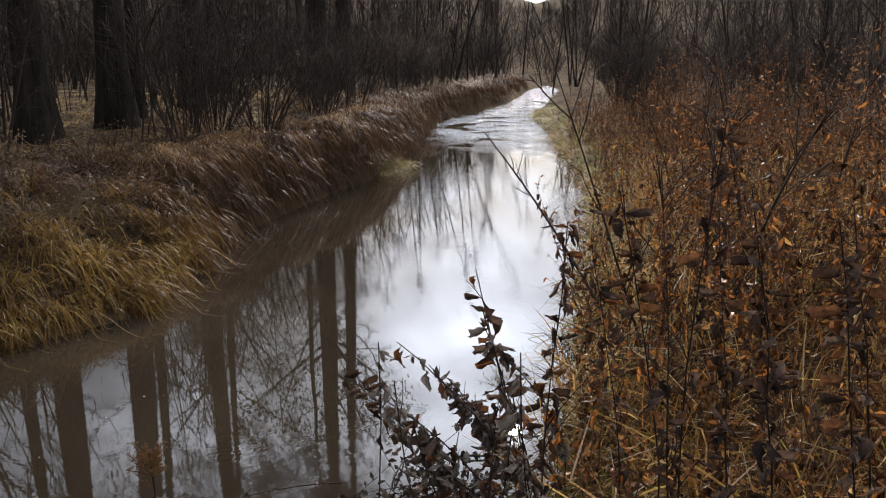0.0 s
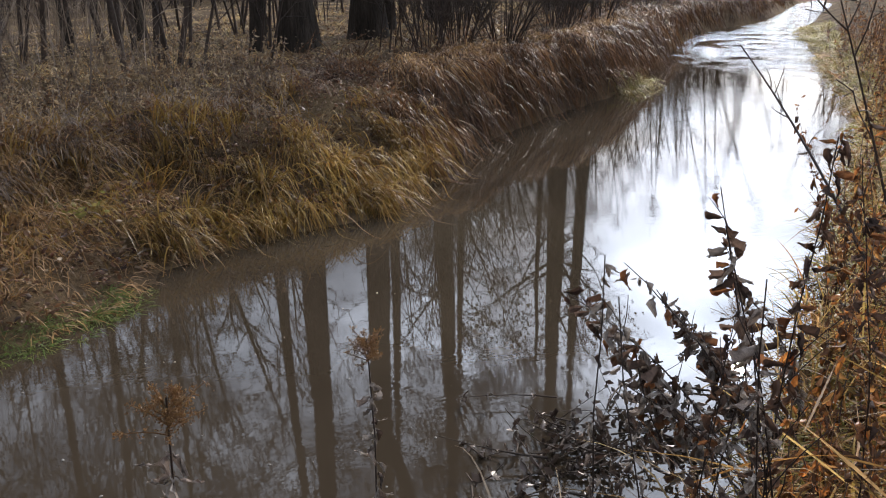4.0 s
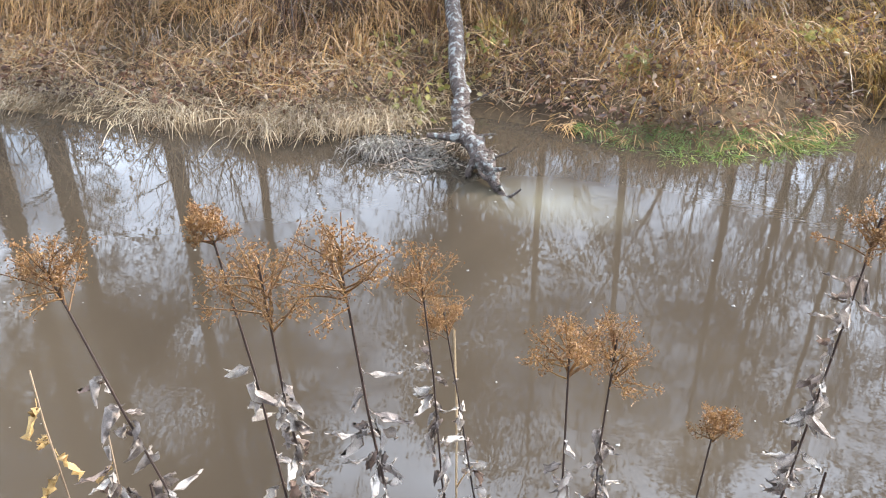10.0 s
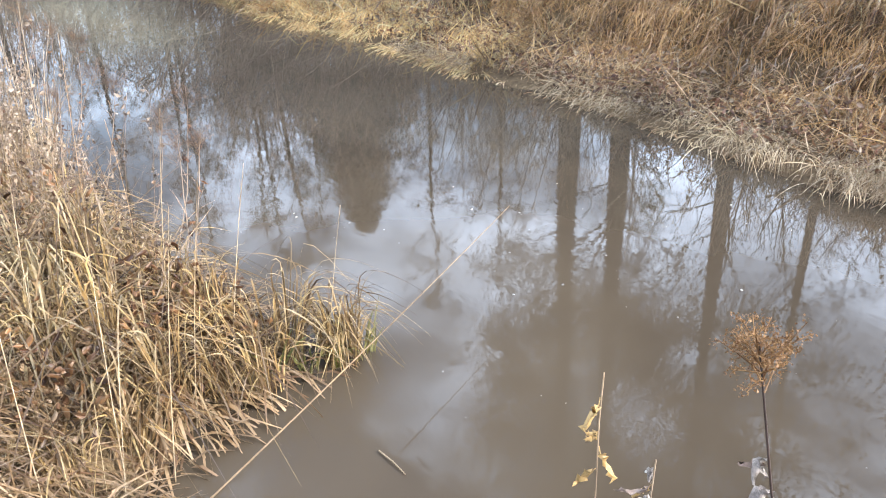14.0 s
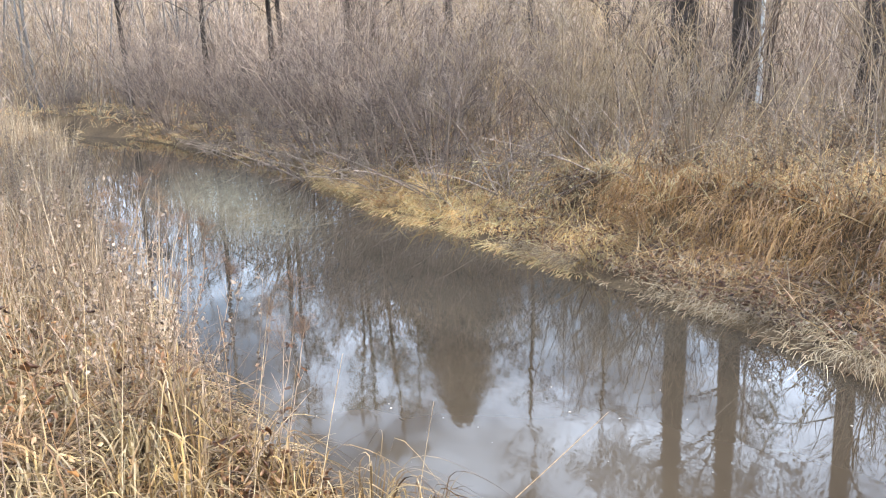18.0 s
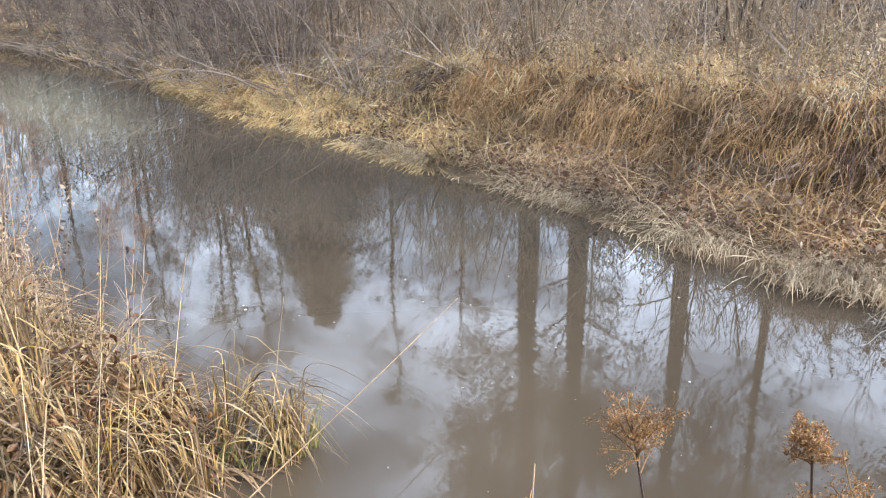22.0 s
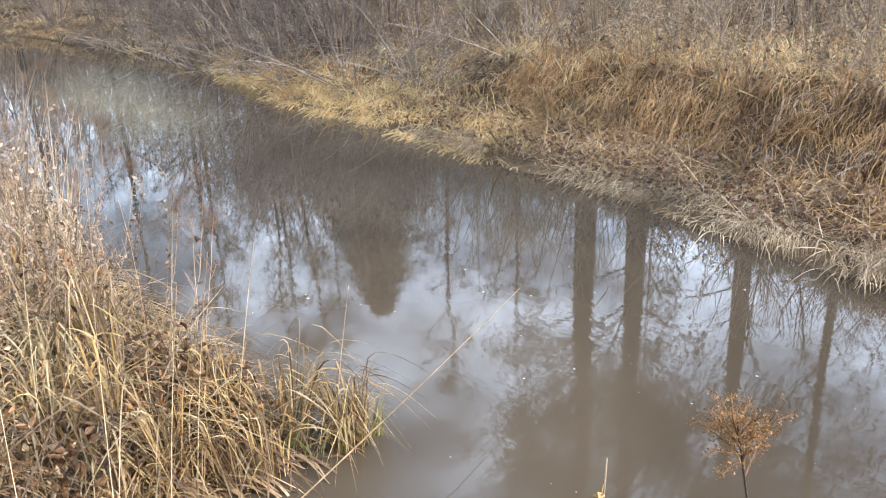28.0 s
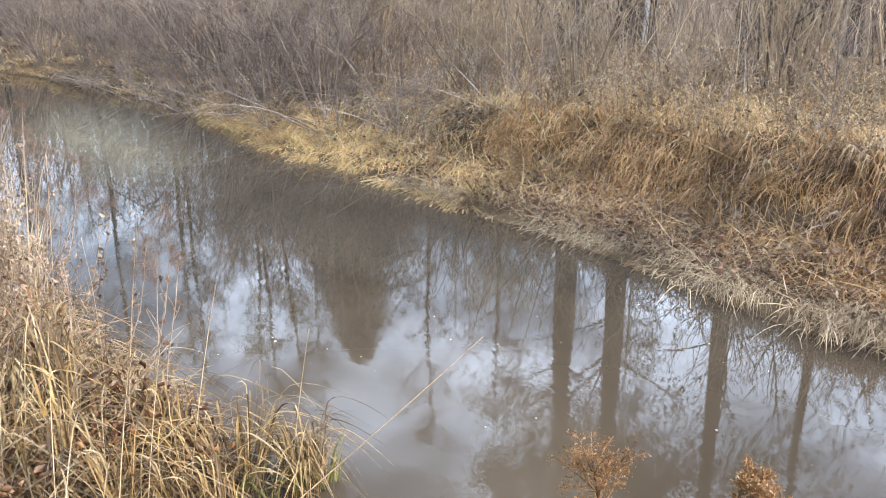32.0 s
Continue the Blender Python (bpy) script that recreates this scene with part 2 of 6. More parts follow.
def water_mat():
    """Silty brown water: a cloudy body under a nearly still, faintly rippled surface."""
    m, n, l, out = nodes_of("silty_water")
    co = n.new("ShaderNodeTexCoord")
    silt = n.new("ShaderNodeTexNoise")
    silt.inputs["Scale"].default_value = 0.55
    silt.inputs["Detail"].default_value = 5
    silt.inputs["Distortion"].default_value = 0.8
    l.new(co.outputs["Object"], silt.inputs["Vector"])
    rs = ramp_node(n, [(0.3, (0.0305, 0.022, 0.0145)), (0.52, (0.0405, 0.0295, 0.0195)), (0.72, (0.053, 0.039, 0.0255))])
    l.new(silt.outputs["Fac"], rs.inputs[0])
    last = rs.outputs[0]
    for centre, size, strength in (((-0.72, 3.8, 0), (1 / 0.5, 1 / 0.34, 0), 0.55), ((-12.6, 1.75, 0), (1 / 4.6, 1 / 1.15, 0), 0.95)):
        # pale silt stirred up over a shoal
        mp0 = n.new("ShaderNodeMapping")
        mp0.inputs["Location"].default_value = tuple(-c * k for c, k in zip(centre, size))
        mp0.inputs["Scale"].default_value = size
        l.new(co.outputs["Object"], mp0.inputs["Vector"])
        ln = n.new("ShaderNodeVectorMath")
        ln.operation = "LENGTH"
        l.new(mp0.outputs[0], ln.inputs[0])
        wob = n.new("ShaderNodeMath")
        wob.operation = "ADD"
        l.new(ln.outputs["Value"], wob.inputs[0])
        l.new(silt.outputs["Fac"], wob.inputs[1])
        r0 = ramp_node(n, [(0.45, (strength,) * 3), (1.0, (0, 0, 0))])
        half = n.new("ShaderNodeMath")
        half.operation = "MULTIPLY"
        half.inputs[1].default_value = 0.65
        l.new(wob.outputs[0], half.inputs[0])
        l.new(half.outputs[0], r0.inputs[0])
        mx0 = n.new("ShaderNodeMix")
        mx0.data_type = "RGBA"
        l.new(r0.outputs[0], mx0.inputs["Factor"])
        l.new(last, mx0.inputs["A"])
        mx0.inputs["B"].default_value = (0.13, 0.112, 0.074, 1)
        last = mx0.outputs["Result"]
    p = n.new("ShaderNodeBsdfPrincipled")
    p.inputs["Roughness"].default_value = 0.015
    p.inputs["IOR"].default_value = 1.333
    p.inputs["Specular IOR Level"].default_value = 0.5
    l.new(last, p.inputs["Base Color"])
    r1 = n.new("ShaderNodeTexNoise")
    r1.inputs["Scale"].default_value = 9
    r1.inputs["Detail"].default_value = 3
    mp = n.new("ShaderNodeMapping")
    mp.inputs["Rotation"].default_value = (0, 0, 0.5)
    mp.inputs["Scale"].default_value = (1, 2.4, 1)
    l.new(co.outputs["Object"], mp.inputs["Vector"])
    l.new(mp.outputs[0], r1.inputs["Vector"])
    big = n.new("ShaderNodeTexNoise")
    big.inputs["Scale"].default_value = 0.35
    l.new(co.outputs["Object"], big.inputs["Vector"])
    rb = ramp_node(n, [(0.4, (0.1, 0.1, 0.1)), (0.7, (0.9, 0.9, 0.9))])
    l.new(big.outputs["Fac"], rb.inputs[0])
    # the shallow run downstream is broken by stones
    sep = n.new("ShaderNodeSeparateXYZ")
    l.new(co.outputs["Object"], sep.inputs[0])
    run = n.new("ShaderNodeMapRange")
    run.inputs["From Min"].default_value = 13
    run.inputs["From Max"].default_value = 24
    run.inputs["To Min"].default_value = 0.0
    run.inputs["To Max"].default_value = 260.0
    l.new(sep.outputs["X"], run.inputs["Value"])
    rough = n.new("ShaderNodeMapRange")
    rough.inputs["From Min"].default_value = 17
    rough.inputs["From Max"].default_value = 26
    rough.inputs["To Min"].default_value = 0.012
    rough.inputs["To Max"].default_value = 0.06
    l.new(sep.outputs["X"], rough.inputs["Value"])
    l.new(rough.outputs[0], p.inputs["Roughness"])
    amt = n.new("ShaderNodeMath")
    amt.operation = "ADD"
    shoal = n.new("ShaderNodeTexNoise")
    shoal.inputs["Scale"].default_value = 0.9
    shoal.inputs["Detail"].default_value = 4
    l.new(co.outputs["Object"], shoal.inputs["Vector"])
    rsh = ramp_node(n, [(0.42, (0.05, 0.05, 0.05)), (0.62, (1, 1, 1))])
    l.new(shoal.outputs["Fac"], rsh.inputs[0])
    broken = n.new("ShaderNodeMath")
    broken.operation = "MULTIPLY"
    l.new(run.outputs[0], broken.inputs[0])
    l.new(rsh.outputs[0], broken.inputs[1])
    lively = n.new("ShaderNodeMapRange")
    lively.inputs["From Min"].default_value = 1.5
    lively.inputs["From Max"].default_value = 7.0
    lively.inputs["To Min"].default_value = 1.0
    lively.inputs["To Max"].default_value = 3.2
    l.new(sep.outputs["X"], lively.inputs["Value"])
    calm = n.new("ShaderNodeMath")
    calm.operation = "MULTIPLY"
    l.new(rb.outputs[0], calm.inputs[0])
    l.new(lively.outputs[0], calm.inputs[1])
    l.new(calm.outputs[0], amt.inputs[0])
    l.new(broken.outputs[0], amt.inputs[1])
    h = n.new("ShaderNodeMath")
    h.operation = "MULTIPLY"
    l.new(r1.outputs["Fac"], h.inputs[0])
    l.new(amt.outputs[0], h.inputs[1])
    bu = n.new("ShaderNodeBump")
    bu.inputs["Strength"].default_value = 0.26
    bu.inputs["Distance"].default_value = 0.002
    l.new(h.outputs[0], bu.inputs["Height"])
    l.new(bu.outputs[0], p.inputs["Normal"])
    l.new(p.outputs[0], out.inputs[0])
    return m


M_GROUND = ground_mat()
M_WATER = water_mat()
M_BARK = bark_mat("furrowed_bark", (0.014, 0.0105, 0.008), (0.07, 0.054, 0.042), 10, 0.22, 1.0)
M_BARK_GREY = bark_mat("grey_bark", (0.07, 0.06, 0.052), (0.2, 0.175, 0.155), 16, 0.4, 0.5)
M_BIRCH = bark_mat("birch_bark", (0.25, 0.23, 0.21), (0.68, 0.66, 0.62), 6, 2.0, 0.3, (0.06, 0.05, 0.045), 0.62)
M_LOG = bark_mat("lichen_bark", (0.035, 0.025, 0.021), (0.2, 0.15, 0.125), 34, 1.0, 1.0, (0.27, 0.265, 0.24), 0.58)
M_TWIG = plant_mat("twigs", [(0.096, 0.0684, 0.0517), (0.18, 0.1322, 0.1012), (0.264, 0.2006, 0.1552), (0.132, 0.0885, 0.0633)], 0, 0.8)
M_WILLOW = plant_mat("willow_twigs", [(0.06, 0.041, 0.033), (0.13, 0.094, 0.076), (0.19, 0.14, 0.112), (0.33, 0.258, 0.21), (0.085, 0.058, 0.046)], 0, 0.75)
# paler twig copy: sunlight on the upstream woods is put into its colour
M_TWIG_PALE = plant_mat("pale_twigs", [(0.2645, 0.2057, 0.1672), (0.1725, 0.1311, 0.1056), (0.414, 0.3333, 0.275), (0.1035, 0.0757, 0.0605)], 0.1, 0.8)
M_TWIG_TAN = plant_mat("tan_twigs", [(0.16, 0.1098, 0.0636), (0.2812, 0.2013, 0.108), (0.225, 0.1647, 0.1176), (0.3375, 0.2745, 0.18)], 0, 0.75)
# darker twig copy: the backlit look of the downstream woods is in its colour
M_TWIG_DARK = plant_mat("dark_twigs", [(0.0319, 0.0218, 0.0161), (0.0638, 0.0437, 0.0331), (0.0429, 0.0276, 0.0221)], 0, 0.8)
M_SEDGE = plant_mat("golden_sedge", [(0.054, 0.0288, 0.0114), (0.378, 0.225, 0.0589), (0.252, 0.1395, 0.0361), (0.486, 0.333, 0.114), (0.234, 0.1575, 0.0399), (0.342, 0.1665, 0.0475), (0.072, 0.0405, 0.0171), (0.45, 0.279, 0.076), (0.342, 0.2295, 0.0608), (0.117, 0.072, 0.0247)], 0.4)
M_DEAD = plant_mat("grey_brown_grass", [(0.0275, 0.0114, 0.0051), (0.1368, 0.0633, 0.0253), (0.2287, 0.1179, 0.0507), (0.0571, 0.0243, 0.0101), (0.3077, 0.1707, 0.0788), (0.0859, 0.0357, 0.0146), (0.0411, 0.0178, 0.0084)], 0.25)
M_STRAW = plant_mat("pale_straw", [(0.6954, 0.4152, 0.1651), (0.7197, 0.5535, 0.2626), (0.4159, 0.2303, 0.0988), (0.7197, 0.6228, 0.3523), (0.2233, 0.1156, 0.0551), (0.7197, 0.4844, 0.2431)])
# dry grass dimmed in colour for the strongly lit near bank
M_STRAW_DIM = plant_mat("dimmed_dry_grass", [(0.207, 0.133, 0.0707), (0.286, 0.195, 0.11), (0.0576, 0.0318, 0.017), (0.323, 0.229, 0.142), (0.195, 0.117, 0.0551), (0.104, 0.058, 0.0318), (0.253, 0.168, 0.0927)], 0.3)
M_GOLD = plant_mat("golden_blades", [(0.255, 0.183, 0.085), (0.357, 0.272, 0.145), (0.111, 0.0723, 0.0382), (0.306, 0.246, 0.153), (0.187, 0.128, 0.068), (0.391, 0.323, 0.204)], 0.35)
# the same dry grass about three times brighter: far bank's light in its colour
M_STRAW_LIT = plant_mat("brightened_dry_grass", [(0.6091, 0.3959, 0.209), (0.7344, 0.5544, 0.314), (0.1901, 0.103, 0.0522), (0.7344, 0.6657, 0.4043), (0.648, 0.3486, 0.1302), (0.3812, 0.2058, 0.104)])
M_TAN = plant_mat("tan_mat", [(0.378, 0.274, 0.163), (0.514, 0.391, 0.247), (0.121, 0.0776, 0.0482), (0.605, 0.485, 0.333), (0.333, 0.194, 0.0976), (0.227, 0.149, 0.0861)])
M_MOSS = plant_mat("green_grass", [(0.06, 0.12, 0.02), (0.1, 0.18, 0.035), (0.16, 0.2, 0.05), (0.2, 0.19, 0.06)])
M_GREENISH = plant_mat("fading_green_grass", [(0.14, 0.154, 0.042), (0.238, 0.21, 0.07), (0.084, 0.098, 0.035), (0.28, 0.252, 0.098)])
M_WEED = plant_mat("russet_leaves", [(0.046, 0.0252, 0.017), (0.1725, 0.0788, 0.038), (0.575, 0.231, 0.065), (0.069, 0.0378, 0.025), (0.092, 0.0504, 0.032), (0.69, 0.3675, 0.13), (0.1265, 0.0693, 0.042), (0.0575, 0.0326, 0.022), (0.391, 0.1522, 0.05), (0.299, 0.168, 0.1), (0.0747, 0.042, 0.028)], 0.65, 0.36)
M_RUST = plant_mat("rusty_litter", [(0.0484, 0.0265, 0.0203), (0.161, 0.0796, 0.0456), (0.242, 0.133, 0.071), (0.0887, 0.0442, 0.0304), (0.29, 0.221, 0.152), (0.21, 0.0884, 0.0507)], 0.25)
M_YGREEN = plant_mat("yellow_green_leaves", [(0.272, 0.258, 0.077), (0.336, 0.274, 0.099), (0.192, 0.213, 0.066), (0.36, 0.251, 0.11)], 0.45)
# the darkest browns stand for shadow between the blades
M_TUFT = plant_mat("nodding_gold_blades", [(0.3363, 0.2243, 0.0904), (0.38, 0.28, 0.136), (0.19, 0.116, 0.047), (0.36, 0.275, 0.163), (0.09, 0.052, 0.026), (0.28, 0.178, 0.072), (0.06, 0.036, 0.021), (0.13, 0.085, 0.04)], 0.35)
M_BANKGRASS = plant_mat("tan_bank_grass", [(0.5883, 0.3748, 0.1875), (0.4227, 0.2646, 0.11), (0.3587, 0.2205, 0.0935), (0.6397, 0.441, 0.2863), (0.1024, 0.0606, 0.033), (0.5118, 0.2866, 0.11), (0.192, 0.1102, 0.055), (0.6648, 0.441, 0.2425)])
M_EDGEGRASS = plant_mat("yellow_green_edge_grass", [(0.36, 0.32, 0.08), (0.24, 0.26, 0.06), (0.5, 0.4, 0.14), (0.14, 0.12, 0.04), (0.45, 0.34, 0.12)], 0.5)
M_LITTER = plant_mat("leaf_litter", [(0.0743, 0.0406, 0.0221), (0.211, 0.132, 0.0723), (0.272, 0.195, 0.122), (0.124, 0.0573, 0.0281), (0.309, 0.241, 0.177), (0.173, 0.0688, 0.0331)], 0.15)
M_GREYLEAF = plant_mat("withered_leaves", [(0.3408, 0.3049, 0.2855), (0.2754, 0.2344, 0.21), (0.408, 0.3755, 0.3544), (0.0654, 0.0412, 0.0324), (0.3749, 0.3368, 0.3179), (0.1649, 0.1092, 0.0863), (0.3629, 0.3268, 0.3063)], 0.25, 0.8, 0.85, 75, True)
M_BROWNLEAF = plant_mat("brown_withered_leaves", [(0.039, 0.0261, 0.0224), (0.105, 0.058, 0.0392), (0.21, 0.145, 0.119), (0.054, 0.0362, 0.0308), (0.3, 0.131, 0.056), (0.075, 0.0522, 0.0448), (0.15, 0.0798, 0.049)], 0.4, 0.8, 0.5, 60, True)
M_SEED = plant_mat("rusty_seed_heads", [(0.1445, 0.0723, 0.029), (0.2465, 0.1319, 0.0499), (0.187, 0.0894, 0.0354), (0.323, 0.1957, 0.0805)], 0.4)
M_STEM_DARK = plant_mat("dark_goldenrod_stems", [(0.0175, 0.011, 0.011), (0.03, 0.018, 0.015), (0.014, 0.01, 0.01)], 0, 0.5)
M_STEM = plant_mat("dark_stems", [(0.09, 0.05, 0.036), (0.15, 0.085, 0.055), (0.06, 0.04, 0.036)], 0, 0.4)
M_YELLOW = plant_mat("yellow_leaves", [(0.446, 0.27, 0.079), (0.52, 0.353, 0.156), (0.334, 0.257, 0.125)], 0.4)
M_NEEDLE = plant_mat("dark_foliage", [(0.03, 0.04, 0.02), (0.05, 0.06, 0.03), (0.07, 0.06, 0.035)], 0.2)
M_CROWN = plant_mat("last_leaves", [(0.1, 0.08, 0.04), (0.16, 0.12, 0.06), (0.08, 0.075, 0.04)], 0.35)
M_FOAM = plant_mat("foam", [(0.26, 0.25, 0.235), (0.18, 0.17, 0.16)], 0)
M_DEBRIS = plant_mat("frosted_debris", [(0.204, 0.1848, 0.16), (0.1224, 0.1023, 0.0832), (0.2584, 0.2376, 0.2112), (0.0544, 0.0396, 0.0301), (0.0884, 0.066, 0.048)], 0.1)


# ---- mesh building ----
RNG = np.random.default_rng(7)


class Soup:
    """Quads gathered as arrays and made into one mesh."""

    def __init__(self):
        self.v, self.f, self.n = [], [], 0

    def add(self, v, f):
        v = np.asarray(v, float).reshape(-1, 3)
        self.v.append(v)
        self.f.append(np.asarray(f, int).reshape(-1, 4) + self.n)
        self.n += len(v)

    def mesh(self, name, material, smooth=False):
        v, f = np.concatenate(self.v), np.concatenate(self.f)
        me = bpy.data.meshes.new(name)
        me.vertices.add(len(v))
        me.vertices.foreach_set("co", v.astype(np.float32).ravel())
        me.loops.add(len(f) * 4)
        me.loops.foreach_set("vertex_index", f.astype(np.int32).ravel())
        me.polygons.add(len(f))
        me.polygons.foreach_set("loop_start", np.arange(0, len(f) * 4, 4, dtype=np.int32))
        if smooth:
            me.polygons.foreach_set("use_smooth", np.ones(len(f), bool))
        me.update(calc_edges=True)
        me.validate()
        me.materials.append(material)
        return me


def unit(a):
    return a / np.maximum(np.linalg.norm(a, axis=-1, keepdims=True), 1e-9)


def part(name, soup, material, parent, label="", smooth=False):
    ob = new(name, soup.mesh(name, material, smooth))
    ob.parent = parent
    if label:
        ob["label"] = label
    return ob


def thing(name, label, category, group="", kind="", place=(0, 0, 0)):
    ob = new(name)
    ob.location = place
    ob.empty_display_size = 0.1
    return tagged(ob, label, category, group, kind)


def stuff(name, soup, material, label, category):
    return tagged(new(name, soup.mesh(name, material)), label, category, "", "stuff")


def curves(base, way, length, bend, droop, k):
    """Points along n bowed lines: they set out along way, are bent sideways by bend and sink or rise by droop."""
    s = np.linspace(0, 1, k + 1)[None, :, None]
    L = length[:, None, None]
    p = base[:, None, :] + way[:, None, :] * L * s + bend[:, None, :] * L * s ** 2
    p[..., 2] += (droop[:, None] * length[:, None]) * s[..., 0] ** 2
    return p


def tube_soup(soup, p, r0, r1, sides=3):
    """Tapered tubes round rows of points p (n, k+1, 3)."""
    n, k1, _ = p.shape
    tan = unit(np.gradient(p, axis=1))
    ref = np.where(np.abs(tan[..., 2:3]) > 0.8, np.array([1.0, 0.2, 0]), np.array([0.0, 0, 1]))
    a = unit(np.cross(tan, ref))
    b = np.cross(tan, a)
    r = (r0[:, None] + (r1 - r0)[:, None] * np.linspace(0, 1, k1)[None, :])[..., None]
    ang = np.arange(sides) * 2 * np.pi / sides
    ring = p[:, :, None, :] + r[..., None] * (a[:, :, None, :] * np.cos(ang)[None, None, :, None] + b[:, :, None, :] * np.sin(ang)[None, None, :, None])
    idx = np.arange(n * k1 * sides).reshape(n, k1, sides)
    nxt = np.roll(idx, -1, axis=2)
    f = np.stack([idx[:, :-1], nxt[:, :-1], nxt[:, 1:], idx[:, 1:]], -1)
    soup.add(ring.reshape(-1, 3), f.reshape(-1, 4))


def blade_soup(soup, p, width, side=None):
    """Flat tapering blades along rows of points p."""
    n, k1, _ = p.shape
    if side is None:
        a = RNG.uniform(0, 2 * np.pi, n)
        side = np.stack([np.cos(a), np.sin(a), np.zeros(n)], -1)
    tan = unit(np.gradient(p, axis=1))
    s = unit(side[:, None, :] - (side[:, None, :] * tan).sum(-1, keepdims=True) * tan)
    taper = (1 - np.linspace(0, 1, k1) ** 1.6 * 0.93) * (0.55 + 0.45 * np.minimum(1, np.linspace(0, 1, k1) * 3))
    w = width[:, None, None] * taper[None, :, None] * 0.5
    v = np.stack([p - s * w, p + s * w], 2)
    idx = np.arange(n * k1 * 2).reshape(n, k1, 2)
    f = np.stack([idx[:, :-1, 0], idx[:, :-1, 1], idx[:, 1:, 1], idx[:, 1:, 0]], -1)
    soup.add(v.reshape(-1, 3), f.reshape(-1, 4))


def grass(soup, base, height, width, lean_dir, lean, droop, k=3):
    """Blades at base points; lean_dir (n,2) is the way they lean, lean how far, droop how much the tips sink."""
    n = len(base)
    way = unit(np.concatenate([lean_dir * lean[:, None], np.ones((n, 1))], 1))
    bend = np.concatenate([lean_dir * (0.35 * droop)[:, None], np.zeros((n, 1))], 1)
    blade_soup(soup, curves(base, way, height, bend, -droop, k), width)


def leaf_soup(soup, place, size, way=None, curl=0.5, ratio=0.5):
    """Small curled leaves of two by two faces each, round the points given."""
    n = len(place)
    if way is None:
        way = RNG.normal(0, 1, (n, 3))
    way = unit(way)
    side = unit(np.cross(way, RNG.normal(0, 1, (n, 3))))
    up = np.cross(side, way)
    u, w = np.array([0.0, 0.5, 1.0]), np.array([-1.0, 0.0, 1.0])
    wid = np.array([0.25, 1.0, 0.12])
    uu, ww = np.meshgrid(u, w, indexing="ij")
    prof = np.repeat(wid[:, None], 3, 1) * ww * ratio * 0.5
    c = RNG.uniform(-curl, curl, (n, 2))
    lift = c[:, 0, None, None] * uu[None] ** 2 + np.abs(c[:, 1, None, None]) * (ww[None] ** 2) * 0.5
    v = place[:, None, None, :] + size[:, None, None, None] * (way[:, None, None, :] * uu[None, ..., None] + side[:, None, None, :] * prof[None, ..., None] + up[:, None, None, :] * lift[..., None])
    idx = np.arange(n * 9).reshape(n, 3, 3)
    f = np.stack([idx[:, :-1, :-1], idx[:, 1:, :-1], idx[:, 1:, 1:], idx[:, :-1, 1:]], -1)
    soup.add(v.reshape(-1, 3), f.reshape(-1, 4))


def offshoots(p, many, reach, lo=0.25, hi=1.0, up=0.3, spread=0.8):
    """Places and ways for branches that leave rows of points p, `many` on each."""
    n, k1, _ = p.shape
    s = RNG.uniform(lo, hi, (n, many)) * (k1 - 1)
    i = np.minimum(s.astype(int), k1 - 2)
    t = (s - i)[..., None]
    rows = np.arange(n)[:, None]
    at = p[rows, i] * (1 - t) + p[rows, i + 1] * t
    tan = unit(p[rows, i + 1] - p[rows, i])
    out = RNG.normal(0, 1, (n, many, 3))
    out = unit(out - (out * tan).sum(-1, keepdims=True) * tan)
    way = unit(tan * (1 - spread) + out * spread + np.array([0, 0, up]))
    length = reach * RNG.uniform(0.5, 1.2, (n, many)) * (1.15 - 0.7 * s / (k1 - 1))
    return at.reshape(-1, 3), way.reshape(-1, 3), length.reshape(-1)


# ---- the lie of the land ----
FAR_EDGE = [(47, 38), (40, 31), (26, 21.5), (19.6, 18.6), (14, 14.2), (10.6, 11.3), (9.05, 10.2), (7, 9.2), (4.7, 7.9), (4.2, 7.3), (3.4, 6.55), (2.8, 6.05), (1.8, 5.98), (1.0, 5.68),
            (0.45, 5.0), (-0.15, 4.72), (-0.75, 4.8), (-1.5, 4.95), (-2.0, 4.42), (-2.7, 4.14), (-4.0, 4.15), (-6.0, 3.95), (-8.5, 3.72), (-9.6, 3.45),
            (-13.3, 3.42), (-18.6, 2.7), (-24, 1.1), (-28, -1.0), (-31, -6.0), (-33, -14)]
NEAR_EDGE = [(50, 37.5), (39.7, 28.2), (22.7, 17.1), (15.1, 10.7), (11.8, 7.75), (8.9, 5.65), (6.6, 4.28), (4.7, 3.1), (3.0, 2.05), (2.0, 1.5), (1.0, 1.15), (0.0, 0.95), (-1.0, 0.65),
             (-1.8, 0.15), (-2.5, 0.0), (-2.8, 0.42), (-2.92, 0.85), (-3.3, 0.72), (-4.5, 0.48), (-6.0, 0.28), (-8.5, 0.02), (-12, -0.15), (-17, -0.25),
             (-23, -0.7), (-26, -2.2), (-28.5, -7), (-30, -14)]


def seg_dist(pts, line):
    a, b = np.array(line[:-1], float), np.array(line[1:], float)
    best = np.full(len(pts), 1e9)
    for p, q in zip(a, b):
        d = q - p
        t = np.clip(((pts - p) @ d) / (d @ d), 0, 1)
        best = np.minimum(best, np.hypot(*(pts - (p + t[:, None] * d)).T))
    return best


RING = np.array(FAR_EDGE + NEAR_EDGE[::-1], float)


